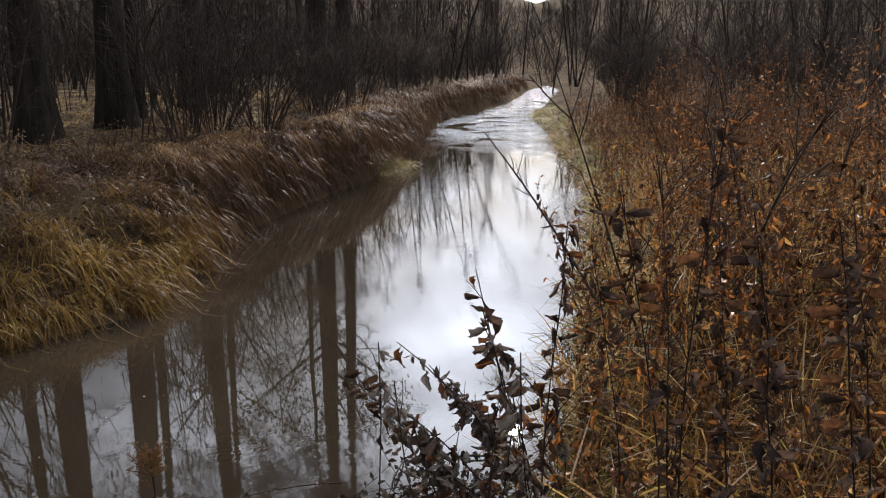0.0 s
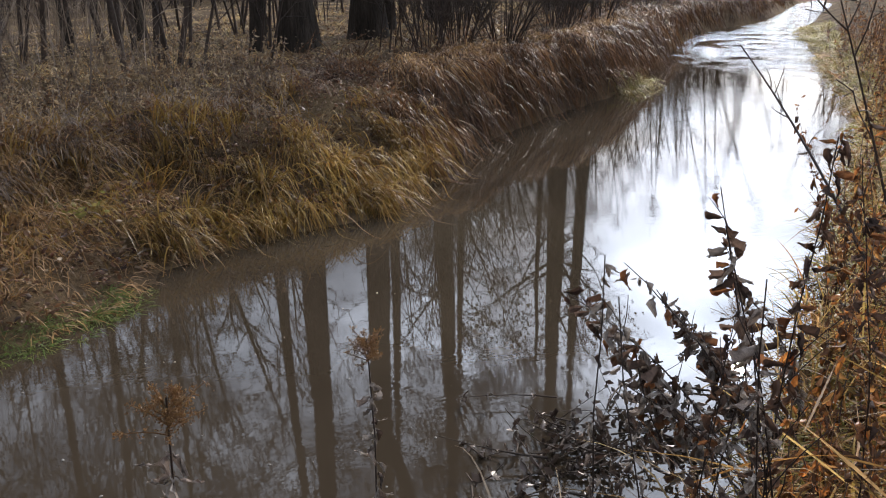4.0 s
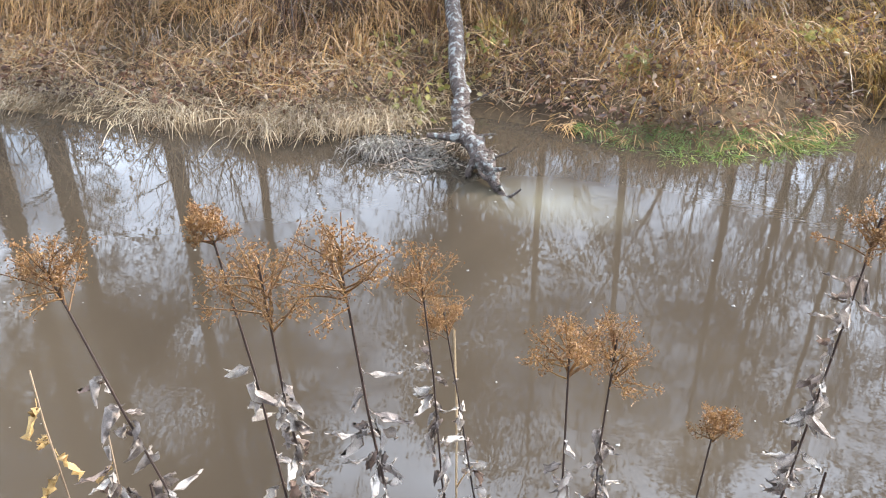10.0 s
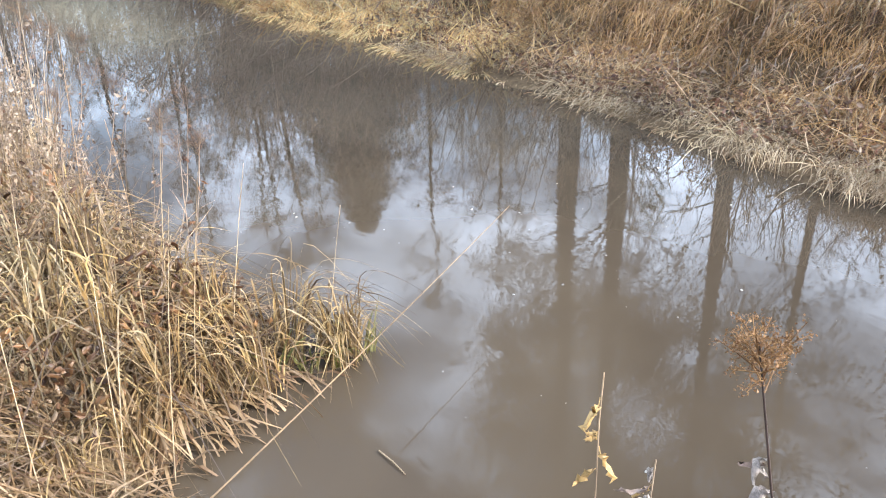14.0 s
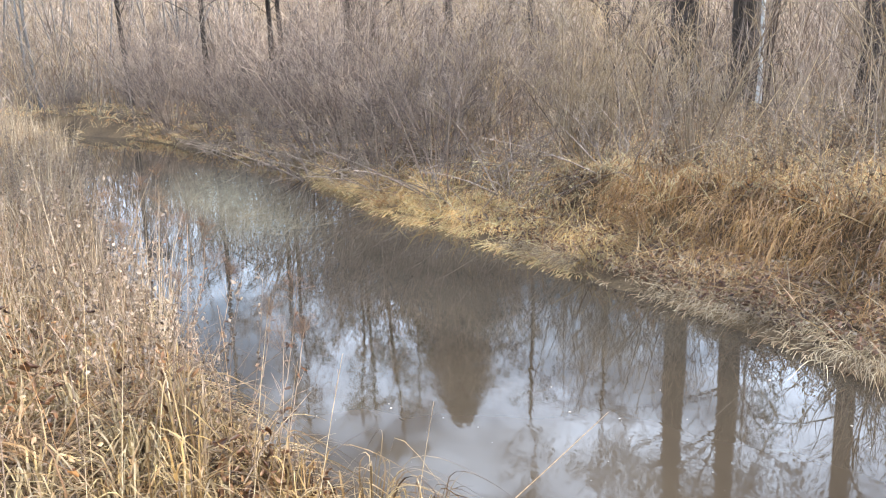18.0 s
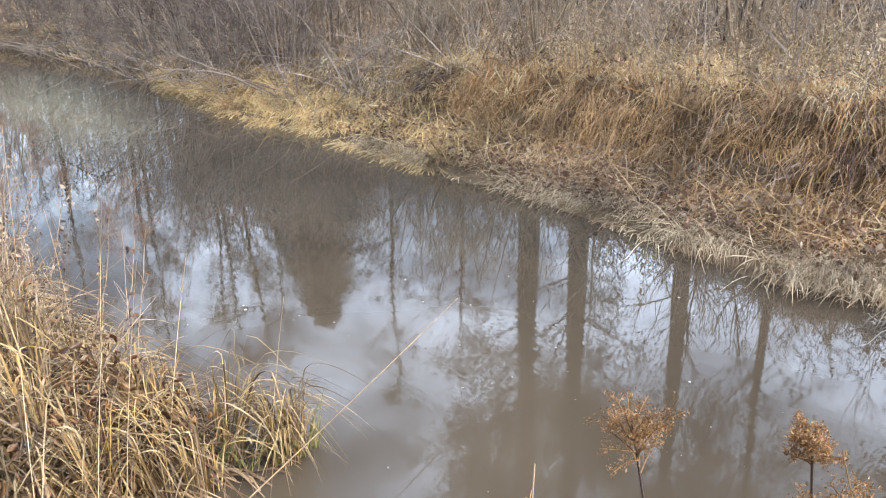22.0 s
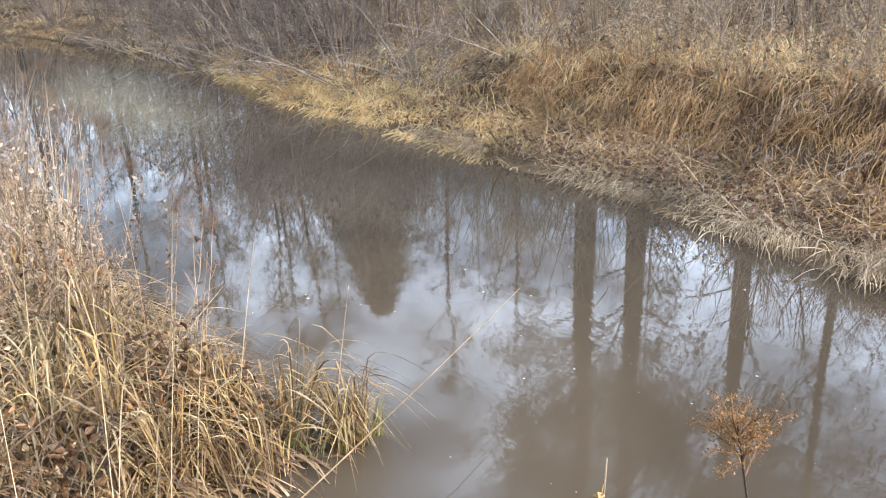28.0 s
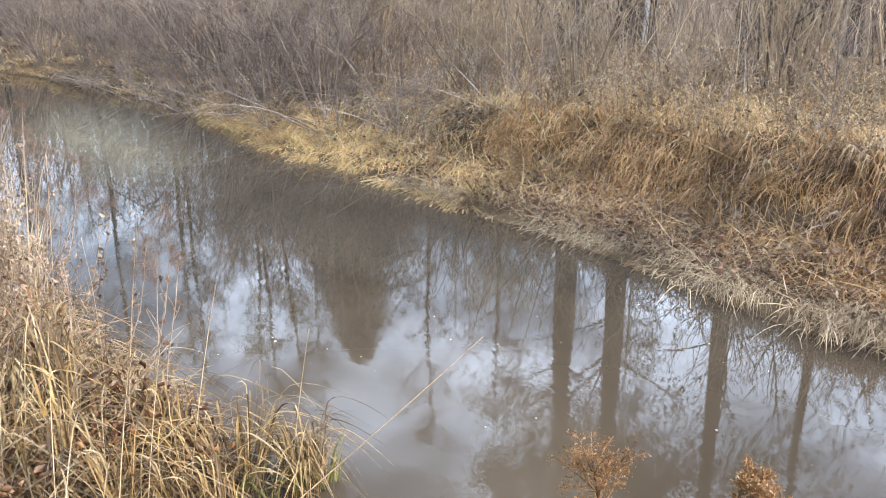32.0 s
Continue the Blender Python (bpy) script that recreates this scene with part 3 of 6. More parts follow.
def in_stream(pts):
    inside = np.zeros(len(pts), bool)
    a, b = RING, np.roll(RING, -1, axis=0)
    for (x0, y0), (x1, y1) in zip(a, b):
        if y0 == y1:
            continue
        cross = ((y0 > pts[:, 1]) != (y1 > pts[:, 1])) & (pts[:, 0] < (x1 - x0) * (pts[:, 1] - y0) / (y1 - y0) + x0)
        inside ^= cross
    return inside


def smooth01(t):
    t = np.clip(t, 0, 1)
    return t * t * (3 - 2 * t)


def waves(x, y):
    return (np.sin(x * 1.3 + 0.7 * np.sin(y * 0.9)) * np.cos(y * 1.1 - 0.4) + 0.6 * np.sin(x * 2.9 + y * 2.1) + 0.4 * np.sin(x * 5.1 - y * 4.3 + 1)) / 2


def lie(pts):
    """Height of the ground, distance from the stream's edge, and whether it is on the far side."""
    pts = np.asarray(pts, float).reshape(-1, 2)
    x, y = pts.T
    df, dn, ins = seg_dist(pts, FAR_EDGE), seg_dist(pts, NEAR_EDGE), in_stream(pts)
    far = df < dn
    d = np.where(ins, -np.minimum(df, dn), np.minimum(df, dn))
    wide_f = np.interp(x, [-14, -9, -6, -2.5, -1, 1, 2.5, 4.2, 5.5, 12], [1.0, 1.4, 1.9, 2.3, 2.6, 2.3, 1.5, 0.8, 0.42, 0.42])
    high_f = np.interp(x, [-20, -9, -6, -2, 2, 5, 12, 30], [0.45, 0.45, 0.6, 0.72, 0.72, 0.78, 0.8, 0.7])
    wide_n = np.interp(x, [-8, -2.5, 0, 3, 10], [1.6, 0.9, 0.8, 1.0, 1.6])
    wide, high = np.where(far, wide_f, wide_n), np.where(far, high_f, 0.42)
    shelf = np.where(far, np.interp(x, [-11.5, -10, 0.8, 2.4], [0, 1, 1, 0]), 0.0)
    bank = 0.03 + high * smooth01(d / wide) ** 0.8
    foot = np.interp(x, [-9, -6, -2.5, -1, 1, 2.5], [0.9, 1.0, 1.0, 1.05, 0.9, 0.5]) + 0.16 * waves(x * 1.9, y * 0.4)
    low = np.interp(x, [-3, -1.2, 1.5], [0.1, 0.24, 0.3])
    step = 0.03 + low * smooth01(d / (foot * 0.9)) + (high - low) * smooth01((d - foot) / 0.5)
    bank = bank + (step - bank) * shelf
    lump = np.where(far, np.interp(x, [-1, 1.5, 30], [0, 1, 1]), 0.0) * smooth01(d / 0.5) * (1 - smooth01((d - 1.2) / 1.5))
    bank = bank + lump * (0.13 * waves(x * 2.2, y * 2.0) + 0.06 * waves(y * 5.3, x * 4.9))
    r = np.hypot(x, y)
    rise = 0.012 * np.clip(d - wide, 0, 25) + (27.0 - 11.5 * np.exp(-((np.degrees(np.arctan2(y, x)) - 37.0) / 5.0) ** 2)) * smooth01((r - 55) / 200)
    h = np.where(d > 0, bank + rise + 0.05 * waves(x, y) * smooth01(d / 0.6), -0.4 * smooth01(-d / 0.9) - 0.01)
    return h, d, far


def axis(lo, hi, step, reach, grow=1.16):
    mid = np.arange(lo, hi + step / 2, step)
    up, s = [], step
    while (up[-1] if up else hi) < reach:
        s *= grow
        up.append((up[-1] if up else hi) + s)
    dn, s = [], step
    while (dn[-1] if dn else lo) > -reach:
        s *= grow
        dn.append((dn[-1] if dn else lo) - s)
    return np.array(dn[::-1] + mid.tolist() + up)


gx, gy = axis(-16, 18, 0.16, 700), axis(-4, 16, 0.16, 700)
XX, YY = np.meshgrid(gx, gy, indexing="ij")
flat = np.stack([XX.ravel(), YY.ravel()], -1)
ZZ = lie(flat)[0]
soup = Soup()
idx = np.arange(len(flat)).reshape(XX.shape)
soup.add(np.concatenate([flat, ZZ[:, None]], 1), np.stack([idx[:-1, :-1], idx[1:, :-1], idx[1:, 1:], idx[:-1, 1:]], -1))
tagged(new("ground", soup.mesh("ground", M_GROUND, True)), "brown earth banks and woodland floor with leaf litter", "ground", "", "structure")

bm = bmesh.new()
verts = [bm.verts.new((x, y, 0.0)) for x, y in [(70, 50), (-36, 50), (-36, -16), (70, -16)]]
bm.faces.new(verts)
me = bpy.data.meshes.new("water")
bm.to_mesh(me)
bm.free()
me.materials.append(M_WATER)
tagged(new("water", me), "still silty brown stream water reflecting bare trees", "water", "", "structure")


# ---- plants ----
def scatter(n, xr, yr, lo, hi, far, gaps=0.0, rng=RNG):
    """About n places on one bank, at lo to hi metres from the water, with the way to the water."""
    got, tries = [], 0
    while sum(map(len, got)) < n and tries < 60:
        p = np.stack([rng.uniform(*xr, 4000), rng.uniform(*yr, 4000)], -1)
        h, d, f = lie(p)
        keep = (d > lo) & (d < hi) & (f == far)
        if gaps:
            keep &= waves(p[:, 0] * 2.1 + 3, p[:, 1] * 2.3) + 0.5 * waves(p[:, 1] * 5, p[:, 0] * 4.7) + rng.normal(0, 0.25, len(p)) > gaps - 0.6
        got.append(np.concatenate([p, h[:, None], d[:, None]], 1)[keep])
        tries += 1
    q = np.concatenate(got)[:n]
    e = 0.05
    gx_ = lie(q[:, :2] + (e, 0))[1] - q[:, 3]
    gy_ = lie(q[:, :2] + (0, e))[1] - q[:, 3]
    return q[:, :3], q[:, 3], -unit(np.stack([gx_, gy_], -1))


def tufts(soup, centres, water_way, blades, height, width, pull, spread=0.09, droop=(0.4, 1.0), lean=(0.1, 0.7), k=3):
    """Tufts of blades, pulled towards the water by pull."""
    n = len(centres)
    c = np.repeat(centres, blades, 0)
    way = np.repeat(water_way + RNG.normal(0, 0.7, (n, 2)), blades, 0)
    m = len(c)
    a = RNG.uniform(0, 2 * np.pi, m)
    r = spread * np.sqrt(RNG.uniform(0, 1, m))
    out = np.stack([np.cos(a), np.sin(a)], -1)
    base = c.copy()
    base[:, :2] += out * r[:, None]
    base[:, 2] -= 0.02
    lean_dir = unit(out + way * pull * 0.8 + RNG.normal(0, 0.55, (m, 2)))
    size = np.repeat(RNG.uniform(0.7, 1.25, n), blades) * RNG.uniform(0.55, 1.15, m)
    grass(soup, base, height * size, width * RNG.uniform(0.6, 1.3, m), lean_dir, RNG.uniform(*lean, m), RNG.uniform(*droop, m), k)


def arching(soup, centres, blades, height, width, spread=0.07, k=7, fan=0.8, nods=(0.25, 1.25), reach=0.3):
    """Clumps of broad blades that rise, then nod over at the tip."""
    n = len(centres)
    m = n * blades
    a = RNG.uniform(0, 2 * np.pi, m)
    out = np.stack([np.cos(a), np.sin(a), np.zeros(m)], -1)
    base = np.repeat(centres, blades, 0) + out * (spread * np.sqrt(RNG.uniform(0, 1, m)))[:, None] - (0, 0, 0.02)
    tilt = np.repeat(RNG.normal(0, 0.12, (n, 2)), blades, 0)
    L = height * np.repeat(RNG.uniform(0.75, 1.2, n), blades) * RNG.uniform(0.5, 1.1, m)
    way = out * RNG.uniform(0.05, fan, (m, 1)) + np.array([0, 0, 1.0])
    way[:, :2] += tilt + RNG.normal(0, 0.1, (m, 2))
    way = unit(way)
    s = np.linspace(0, 1, k + 1)[None, :, None]
    nod = RNG.uniform(*nods, (m, 1, 1))
    start = RNG.uniform(0.2, 0.55, (m, 1, 1))
    late = (np.clip(s - start, 0, 1) / (1 - start)) ** 1.6
    p = base[:, None] + way[:, None] * L[:, None, None] * s
    p = p + unit(out * np.array([1, 1, 0]) + RNG.normal(0, 0.4, (m, 3)) * (1, 1, 0))[:, None] * (L[:, None, None] * reach * nod * late) - np.array([0, 0, 1.0]) * (L[:, None, None] * 0.7 * nod * late)
    blade_soup(soup, p, width * RNG.uniform(0.5, 1.3, m))


def hanging(soup, centres, water_way, blades, length, width, out=0.55, spread=0.12, k=6, sink=(0.7, 1.5)):
    """Long dead blades that spill from an edge towards the water and hang down it."""
    n = len(centres)
    m = n * blades
    c = np.repeat(centres, blades, 0) + RNG.normal(0, spread, (m, 3)) * (1, 1, 0.15)
    way2 = np.repeat(unit(water_way + RNG.normal(0, 0.6, (n, 2))), blades, 0) * np.repeat(RNG.uniform(0.4, 1.1, (n, 1)), blades, 0) + RNG.normal(0, 0.42, (m, 2))
    L = length * np.repeat(RNG.uniform(0.65, 1.25, n), blades) * RNG.uniform(0.5, 1.15, m)
    up = RNG.uniform(0.25, 1.1, m)
    way = np.concatenate([way2 * out, up[:, None]], 1)
    grow = np.linspace(0, 1, k + 1)[None, :, None]
    p = c[:, None] + way[:, None] * L[:, None, None] * grow
    p[..., 2] -= (L * (up + RNG.uniform(*sink, m)))[:, None] * grow[..., 0] ** 1.8 * 0.75
    p[..., 2] = np.maximum(p[..., 2], 0.004)
    blade_soup(soup, p, width * RNG.uniform(0.6, 1.3, m))


def stray(soup, centres, low, high, width, flat=1.0, k=3):
    """Single loose stems lying and leaning every way."""
    n = len(centres)
    way = RNG.normal(0, 1, (n, 3)) * (flat, flat, 1)
    way[:, 2] = np.abs(way[:, 2]) * 0.8 + 0.12
    p = curves(centres + (0, 0, 0.01), unit(way), RNG.uniform(low, high, n), RNG.normal(0, 0.18, (n, 3)) * (1, 1, 0.3), -RNG.uniform(0, 0.35, n) * unit(way)[:, 2], k)
    blade_soup(soup, p, width * RNG.uniform(0.6, 1.5, n))


def grow_branches(soup, p, many, reach, r0, r1, k=3, sides=3, up=0.3, lo=0.25, spread=0.75, droop=0.0, hi=1.0):
    at, way, length = offshoots(p, many, reach, lo, hi, up, spread)
    n = len(at)
    q = curves(at, way, length, RNG.normal(0, 0.12, (n, 3)), droop + RNG.normal(0, 0.08, n), k)
    tube_soup(soup, q, np.full(n, r0) * RNG.uniform(0.7, 1.2, n), np.full(n, r1), sides)
    return q


def trunk_soup(soup, p, radius, top, sides=12, flare=0.45):
    n, k1, _ = p.shape
    s = np.linspace(0, 1, k1)
    tan = unit(np.gradient(p, axis=1))
    a = unit(np.cross(tan, np.array([0.3, 1.0, 0.0])))
    b = np.cross(tan, a)
    ang = np.arange(sides) * 2 * np.pi / sides
    height = p[0, -1, 2] - p[0, 0, 2]
    r = radius + (top - radius) * s + radius * flare * np.exp(-s * height / 0.35)
    wob = 1 + 0.05 * RNG.normal(0, 1, (1, k1, sides)) + 0.1 * np.exp(-s * height / 0.4)[None, :, None] * np.sin(ang * 4 + 1)[None, None, :]
    rr = r[None, :, None] * wob
    ring = p[:, :, None, :] + rr[..., None] * (a[:, :, None, :] * np.cos(ang)[None, None, :, None] + b[:, :, None, :] * np.sin(ang)[None, None, :, None])
    idx = np.arange(k1 * sides).reshape(1, k1, sides)
    nxt = np.roll(idx, -1, axis=2)
    soup.add(ring.reshape(-1, 3), np.stack([idx[:, :-1], nxt[:, :-1], nxt[:, 1:], idx[:, 1:]], -1).reshape(-1, 4))


def big_tree(x, y, radius, height, label, lean=(0.0, 0.0), fork=0.0, bare=0.3, leaves=0, bark=None):
    z = float(lie([(x, y)])[0][0]) - 0.08
    t = thing("tree", label, "tree", "tall trees along the stream", "", (x, y, z))
    k = 18
    s = np.linspace(0, 1, k + 1)
    wig = np.cumsum(RNG.normal(0, 0.035, (k + 1, 2)), 0) * s[:, None]
    p = np.stack([lean[0] * s * height + wig[:, 0], lean[1] * s * height + wig[:, 1], s * height], -1)[None]
    so = Soup()
    trunk_soup(so, p, radius, radius * 0.25)
    trunk = part("trunk", so, bark or M_BARK, t, smooth=True)
    lines = [p]
    if fork:
        at = p[0, int(fork * k)]
        q = curves(at[None], unit(np.array([[0.28, -0.12, 1.0]])), np.array([height * (1 - fork) * 0.9]), np.array([[-0.1, 0.05, 0.0]]), np.zeros(1), 10)
        so = Soup()
        tube_soup(so, q, np.array([radius * 0.6]), np.array([radius * 0.2]), 8)
        part("fork", so, bark or M_BARK, t, smooth=True)
        lines.append(q)
    twigs, leaf = Soup(), Soup()
    for q in lines:
        a = grow_branches(Soup(), q, 34, height * 0.2, radius * 0.22, 0.012, 5, 4, 0.35, bare, 0.8)
        for line in a:
            so = Soup()
            tube_soup(so, line[None], np.array([radius * RNG.uniform(0.09, 0.19)]), np.array([0.01]), 5)
            part("limb", so, bark or M_BARK, trunk)
        b = grow_branches(twigs, a, 9, height * 0.07, 0.011, 0.004, 3, 3, 0.1, 0.2, 0.7, -0.1)
        c = grow_branches(twigs, b, 6, height * 0.034, 0.005, 0.002, 2, 3, 0.05, 0.2, 0.7)
        if leaves:
            ends = c[:, -1]
            pick = ends[(RNG.random(len(ends)) < leaves) & (ends[:, 2] > (0.4 if x < 0 else 0.5) * height)]
            many, loose = (30, 0.32) if x < 0 and radius > 0.136 else (14, 0.24) if radius > 0.136 else (9, 0.16)
            pts = np.repeat(pick, many, 0) + RNG.normal(0, loose, (len(pick) * many, 3))
            leaf_soup(leaf, pts, RNG.uniform(0.06, 0.12, len(pts)), None, 0.4, 0.8)
    part("spray", twigs, M_TWIG_DARK, t)["kind"] = "stuff"
    if leaves:
        part("crown", leaf, M_CROWN, t, "sparse last brown-green leaves")["kind"] = "stuff"
    return t


DARK = "tall tree with furrowed dark bark and bare crown"
TREES = [(4.5, 12.25, 0.23, 17, 0, 0, 0), (3.95, 12.45, 0.11, 12, 0.01, 0, 0), (6.1, 13.1, 0.25, 18, 0.0, 0.01, 0.36), (7.2, 14.6, 0.12, 12, 0, 0, 0), (9.3, 16.3, 0.24, 18, 0.02, 0.0, 0),
         (15.6, 19.9, 0.36, 19, 0, 0, 0), (18.2, 21.8, 0.28, 18, 0, 0, 0), (2.7, 15.3, 0.1, 11, 0, 0.01, 0), (13.0, 21.5, 0.16, 15, 0, 0, 0),
         (-16.6, 13.8, 0.36, 24, 0, 0, 0), (-15.1, 14.3, 0.33, 23, 0, 0, 0), (-12.4, 15.2, 0.25, 22, 0.01, 0, 0), (-9.5, 14.6, 0.13, 17, 0, 0, 0), (-6.5, 19, 0.15, 16, 0, 0, 0), (-1.6, 15.2, 0.1, 13, 0.01, 0, 0), (0.6, 18.0, 0.13, 15, 0, 0, 0), (-3.6, 17.2, 0.12, 15, 0, 0, 0), (1.4, 13.6, 0.08, 11, -0.02, 0, 0), (14.2, 18.9, 0.1, 13, 0, 0, 0), (-19.5, 13.5, 0.1, 11, 0, 0, 0), (-24, 7.5, 0.09, 10, 0, 0, 0), (-26, 10, 0.1, 11, 0, 0, 0), (-23, 5.2, 0.08, 9, 0.01, 0, 0), (-28, 6, 0.1, 11, 0, 0, 0), (-25.5, 3.5, 0.09, 10, 0, 0, 0), (-20.5, 7.0, 0.08, 9, 0, 0.01, 0), (-18.4, 10.5, 0.09, 10, 0, 0, 0), (-30, 1.5, 0.1, 11, 0, 0, 0), (-29, 9, 0.11, 12, 0, 0, 0)]
for x, y, r, h, lx, ly, fk in TREES:
    big_tree(x, y, r, h, DARK + (" forking midway" if fk else ""), (lx, ly), fk, 0.25, (0.0 if x < -18 else 0.1) if r < 0.136 else 0.6 if x < 0 else 0.17)
big_tree(-14.3, 14.0, 0.055, 9, "slender white birch trunk among the brush", (0.0, 0.01), 0, 0.45, 0, M_BIRCH)


def twiggy(name, label, category, group, stems, height, spread, arch, tone, twigs2=5, thick=0.014, branches=8):
    t = thing(name, label, category, group)
    a = RNG.uniform(0, 2 * np.pi, stems)
    out = np.stack([np.cos(a), np.sin(a), np.zeros(stems)], -1)
    base = out * RNG.uniform(0.02, 0.28, (stems, 1))
    base[:, 2] = -0.08
    way = unit(out * RNG.uniform(0.05, spread, (stems, 1)) + np.array([0, 0, 1.0]))
    L = height * RNG.uniform(0.55, 1.1, stems)
    p = curves(base, way, L, out * (arch * 0.5) + RNG.normal(0, 0.06, (stems, 3)), -arch * RNG.uniform(0.2, 1, stems), 6)
    for line in p:
        so = Soup()
        tube_soup(so, line[None], np.array([thick * RNG.uniform(0.6, 1.3)]), np.array([0.003]), 4)
        part("stem", so, tone, t)
    so = Soup()
    q = grow_branches(so, p, branches, height * 0.26, thick * 0.4, 0.003, 3, 3, 0.35, 0.2, 0.6, -arch * 0.2)
    grow_branches(so, q, twigs2, height * 0.12, thick * 0.24, 0.002, 2, 3, 0.15, 0.2, 0.6)
    part("spray", so, tone, t)["kind"] = "stuff"
    return t


def plant_copies(kinds, spots, lo, hi):
    """The kinds given stand at the first spots; copies of them at the others."""
    for i, (x, y) in enumerate(spots):
        z = float(lie([(x, y)])[0][0])
        s = RNG.uniform(lo, hi)
        m = Matrix.LocRotScale((x, y, z), Euler((0, 0, RNG.uniform(0, 6.28))), (s, s, s * RNG.uniform(0.85, 1.15)))
        if i < len(kinds):
            kinds[i].matrix_basis = m
        else:
            copy_thing(kinds[i % len(kinds)], m)


# saplings and brush under the tall trees
kinds = [twiggy("sapling", "thin bare sapling with grey-brown twigs", "sapling", "saplings under the trees", 3, 3.4, 0.3, 0.05, M_TWIG_DARK, 5, 0.022, 14) for i in range(5)]
spots = [tuple(q[:2]) for q in scatter(32, (2, 24), (9, 27), 3.4, 10, True)[0]] + [tuple(q[:2]) for q in scatter(30, (-16, -2), (7, 18), 3.5, 11, True)[0]]
spots += [(5.2, 11.0), (5.9, 11.3), (6.6, 11.9), (3.2, 10.4), (2.4, 10.9), (7.6, 12.4)]
plant_copies(kinds, spots, 0.7, 1.3)
for x, y in scatter(8, (0, 12), (11, 20), 3.6, 8.5, True)[0][:, :2]:
    s = RNG.uniform(1.4, 2.1)
    copy_thing(kinds[int(RNG.integers(5))], Matrix.LocRotScale((x, y, float(lie([(x, y)])[0][0])), Euler((0, 0, RNG.uniform(0, 6.28))), (s, s, s)))
kinds = [twiggy("willow_bush", "leafless willow thicket of dense grey-brown twigs", "bush", "willow thickets", 32, 3.5, 0.65, 0.16, M_WILLOW, 4, 0.013, 10) for i in range(4)]
spots = [(-10.6, 4.4), (-11.9, 4.15), (-13.3, 4.0), (-14.8, 3.75), (-16.4, 3.5), (-18.2, 3.2), (-20.1, 2.75), (-22.3, 2.05), (-11.4, 6.0), (-13.8, 5.8), (-17.0, 5.4), (-13.0, 7.3), (-15.3, 7.2), (-18.6, 6.8), (-22, 5.6), (-24.5, 2.0), (-27, 1.5), (-29, -0.5), (-27, -4.5), (-30, -4), (-24, -3.8), (-31, 3),
         (-18, 9.5), (24, 24.5), (29, 28.5), (34, 31), (20.5, 22)]
plant_copies(kinds, spots, 0.75, 1.15)
kinds = [twiggy("bush", "bare tan bush with upright pale shoots", "bush", "tan bushes", 20, 3.3, 0.55, 0.1, M_TWIG_TAN, 4, 0.016, 7) for i in range(3)]
spots = [(-7.8, 6.6), (-9.6, 6.0), (-11.0, 5.4), (-8.7, 5.7), (-12.6, 5.2), (-10.4, 7.4), (-13.4, 8.6), (-7.0, 9.4), (-15.6, 5.6), (-6.0, 8.0), (-3.4, 10.0), (-1.2, 10.3)]
plant_copies(kinds, spots, 0.7, 1.05)
kinds = [twiggy("leaning_willow", "low willow with pale crooked branches leaning over the bank", "bush", "willows leaning over the bank", 12, 2.3, 1.7, 0.3, (M_TWIG_PALE, M_WILLOW, M_TWIG_PALE)[i], 4, 0.015, 7) for i in range(3)]
spots = [(-8.9, 4.75), (-9.9, 4.3), (-11.2, 3.75), (-12.3, 3.6), (-13.4, 3.4), (-14.5, 3.2), (-15.7, 3.0), (-17.2, 2.8), (-18.6, 2.5), (-7.6, 5.4)]
plant_copies(kinds, spots, 0.6, 0.95)
kinds = [twiggy("bush", "bare dark bush over the far reach of the bank", "bush", "bushes downstream", 24, 3.0, 0.6, 0.15, M_TWIG_DARK, 6, 0.013, 10) for i in range(3)]
spots = [(16, 9), (19, 10.5), (22.5, 13.5), (26, 15.5), (30, 18.5), (34, 20), (22, 9), (27, 11), (33, 14), (40, 22), (17, 6), (38, 33), (44, 37), (47, 34), (50, 31)]
plant_copies(kinds, spots, 0.8, 1.3)

kinds = [twiggy("shrub", "leafless dark shrub on the lip of the cut bank", "shrub", "shrubs along the cut bank", 13, 2.3, 0.6, 0.12, M_TWIG_DARK, 5, 0.011, 9) for i in range(3)]
plant_copies(kinds, [tuple(q[:2]) for q in scatter(24, (5.2, 24), (8, 26), 1.0, 2.9, True)[0]], 0.7, 1.25)

# woods behind, both banks
so = Soup()
tw = Soup()


def far_tree_rows(spots, lo, hi):
    n = len(spots)
    h = lie(spots)[0]
    base = np.concatenate([spots, h[:, None] - 0.1], 1)
    H = RNG.uniform(lo, hi, n)
    p = curves(base, unit(np.concatenate([RNG.normal(0, 0.13, (n, 2)), np.ones((n, 1))], 1)), H, RNG.normal(0, 0.08, (n, 3)), np.zeros(n), 6)
    tube_soup(so, p, 0.0065 * H * RNG.uniform(0.5, 1.4, n), np.full(n, 0.015), 5)
    at, way, L = offshoots(p, 22, 2.4, 0.12, 1.0, 0.5, 0.6)
    q = curves(at, way, L, RNG.normal(0, 0.1, (len(at), 3)), RNG.normal(0, 0.1, len(at)), 3)
    blade_soup(tw, q, np.full(len(at), 0.035))
    at, way, L = offshoots(q, 5, 0.9, 0.2, 1.0, 0.3, 0.6)
    q = curves(at, way, L, RNG.normal(0, 0.1, (len(at), 3)), RNG.normal(0, 0.1, len(at)), 2)
    blade_soup(tw, q, np.full(len(at), 0.022))


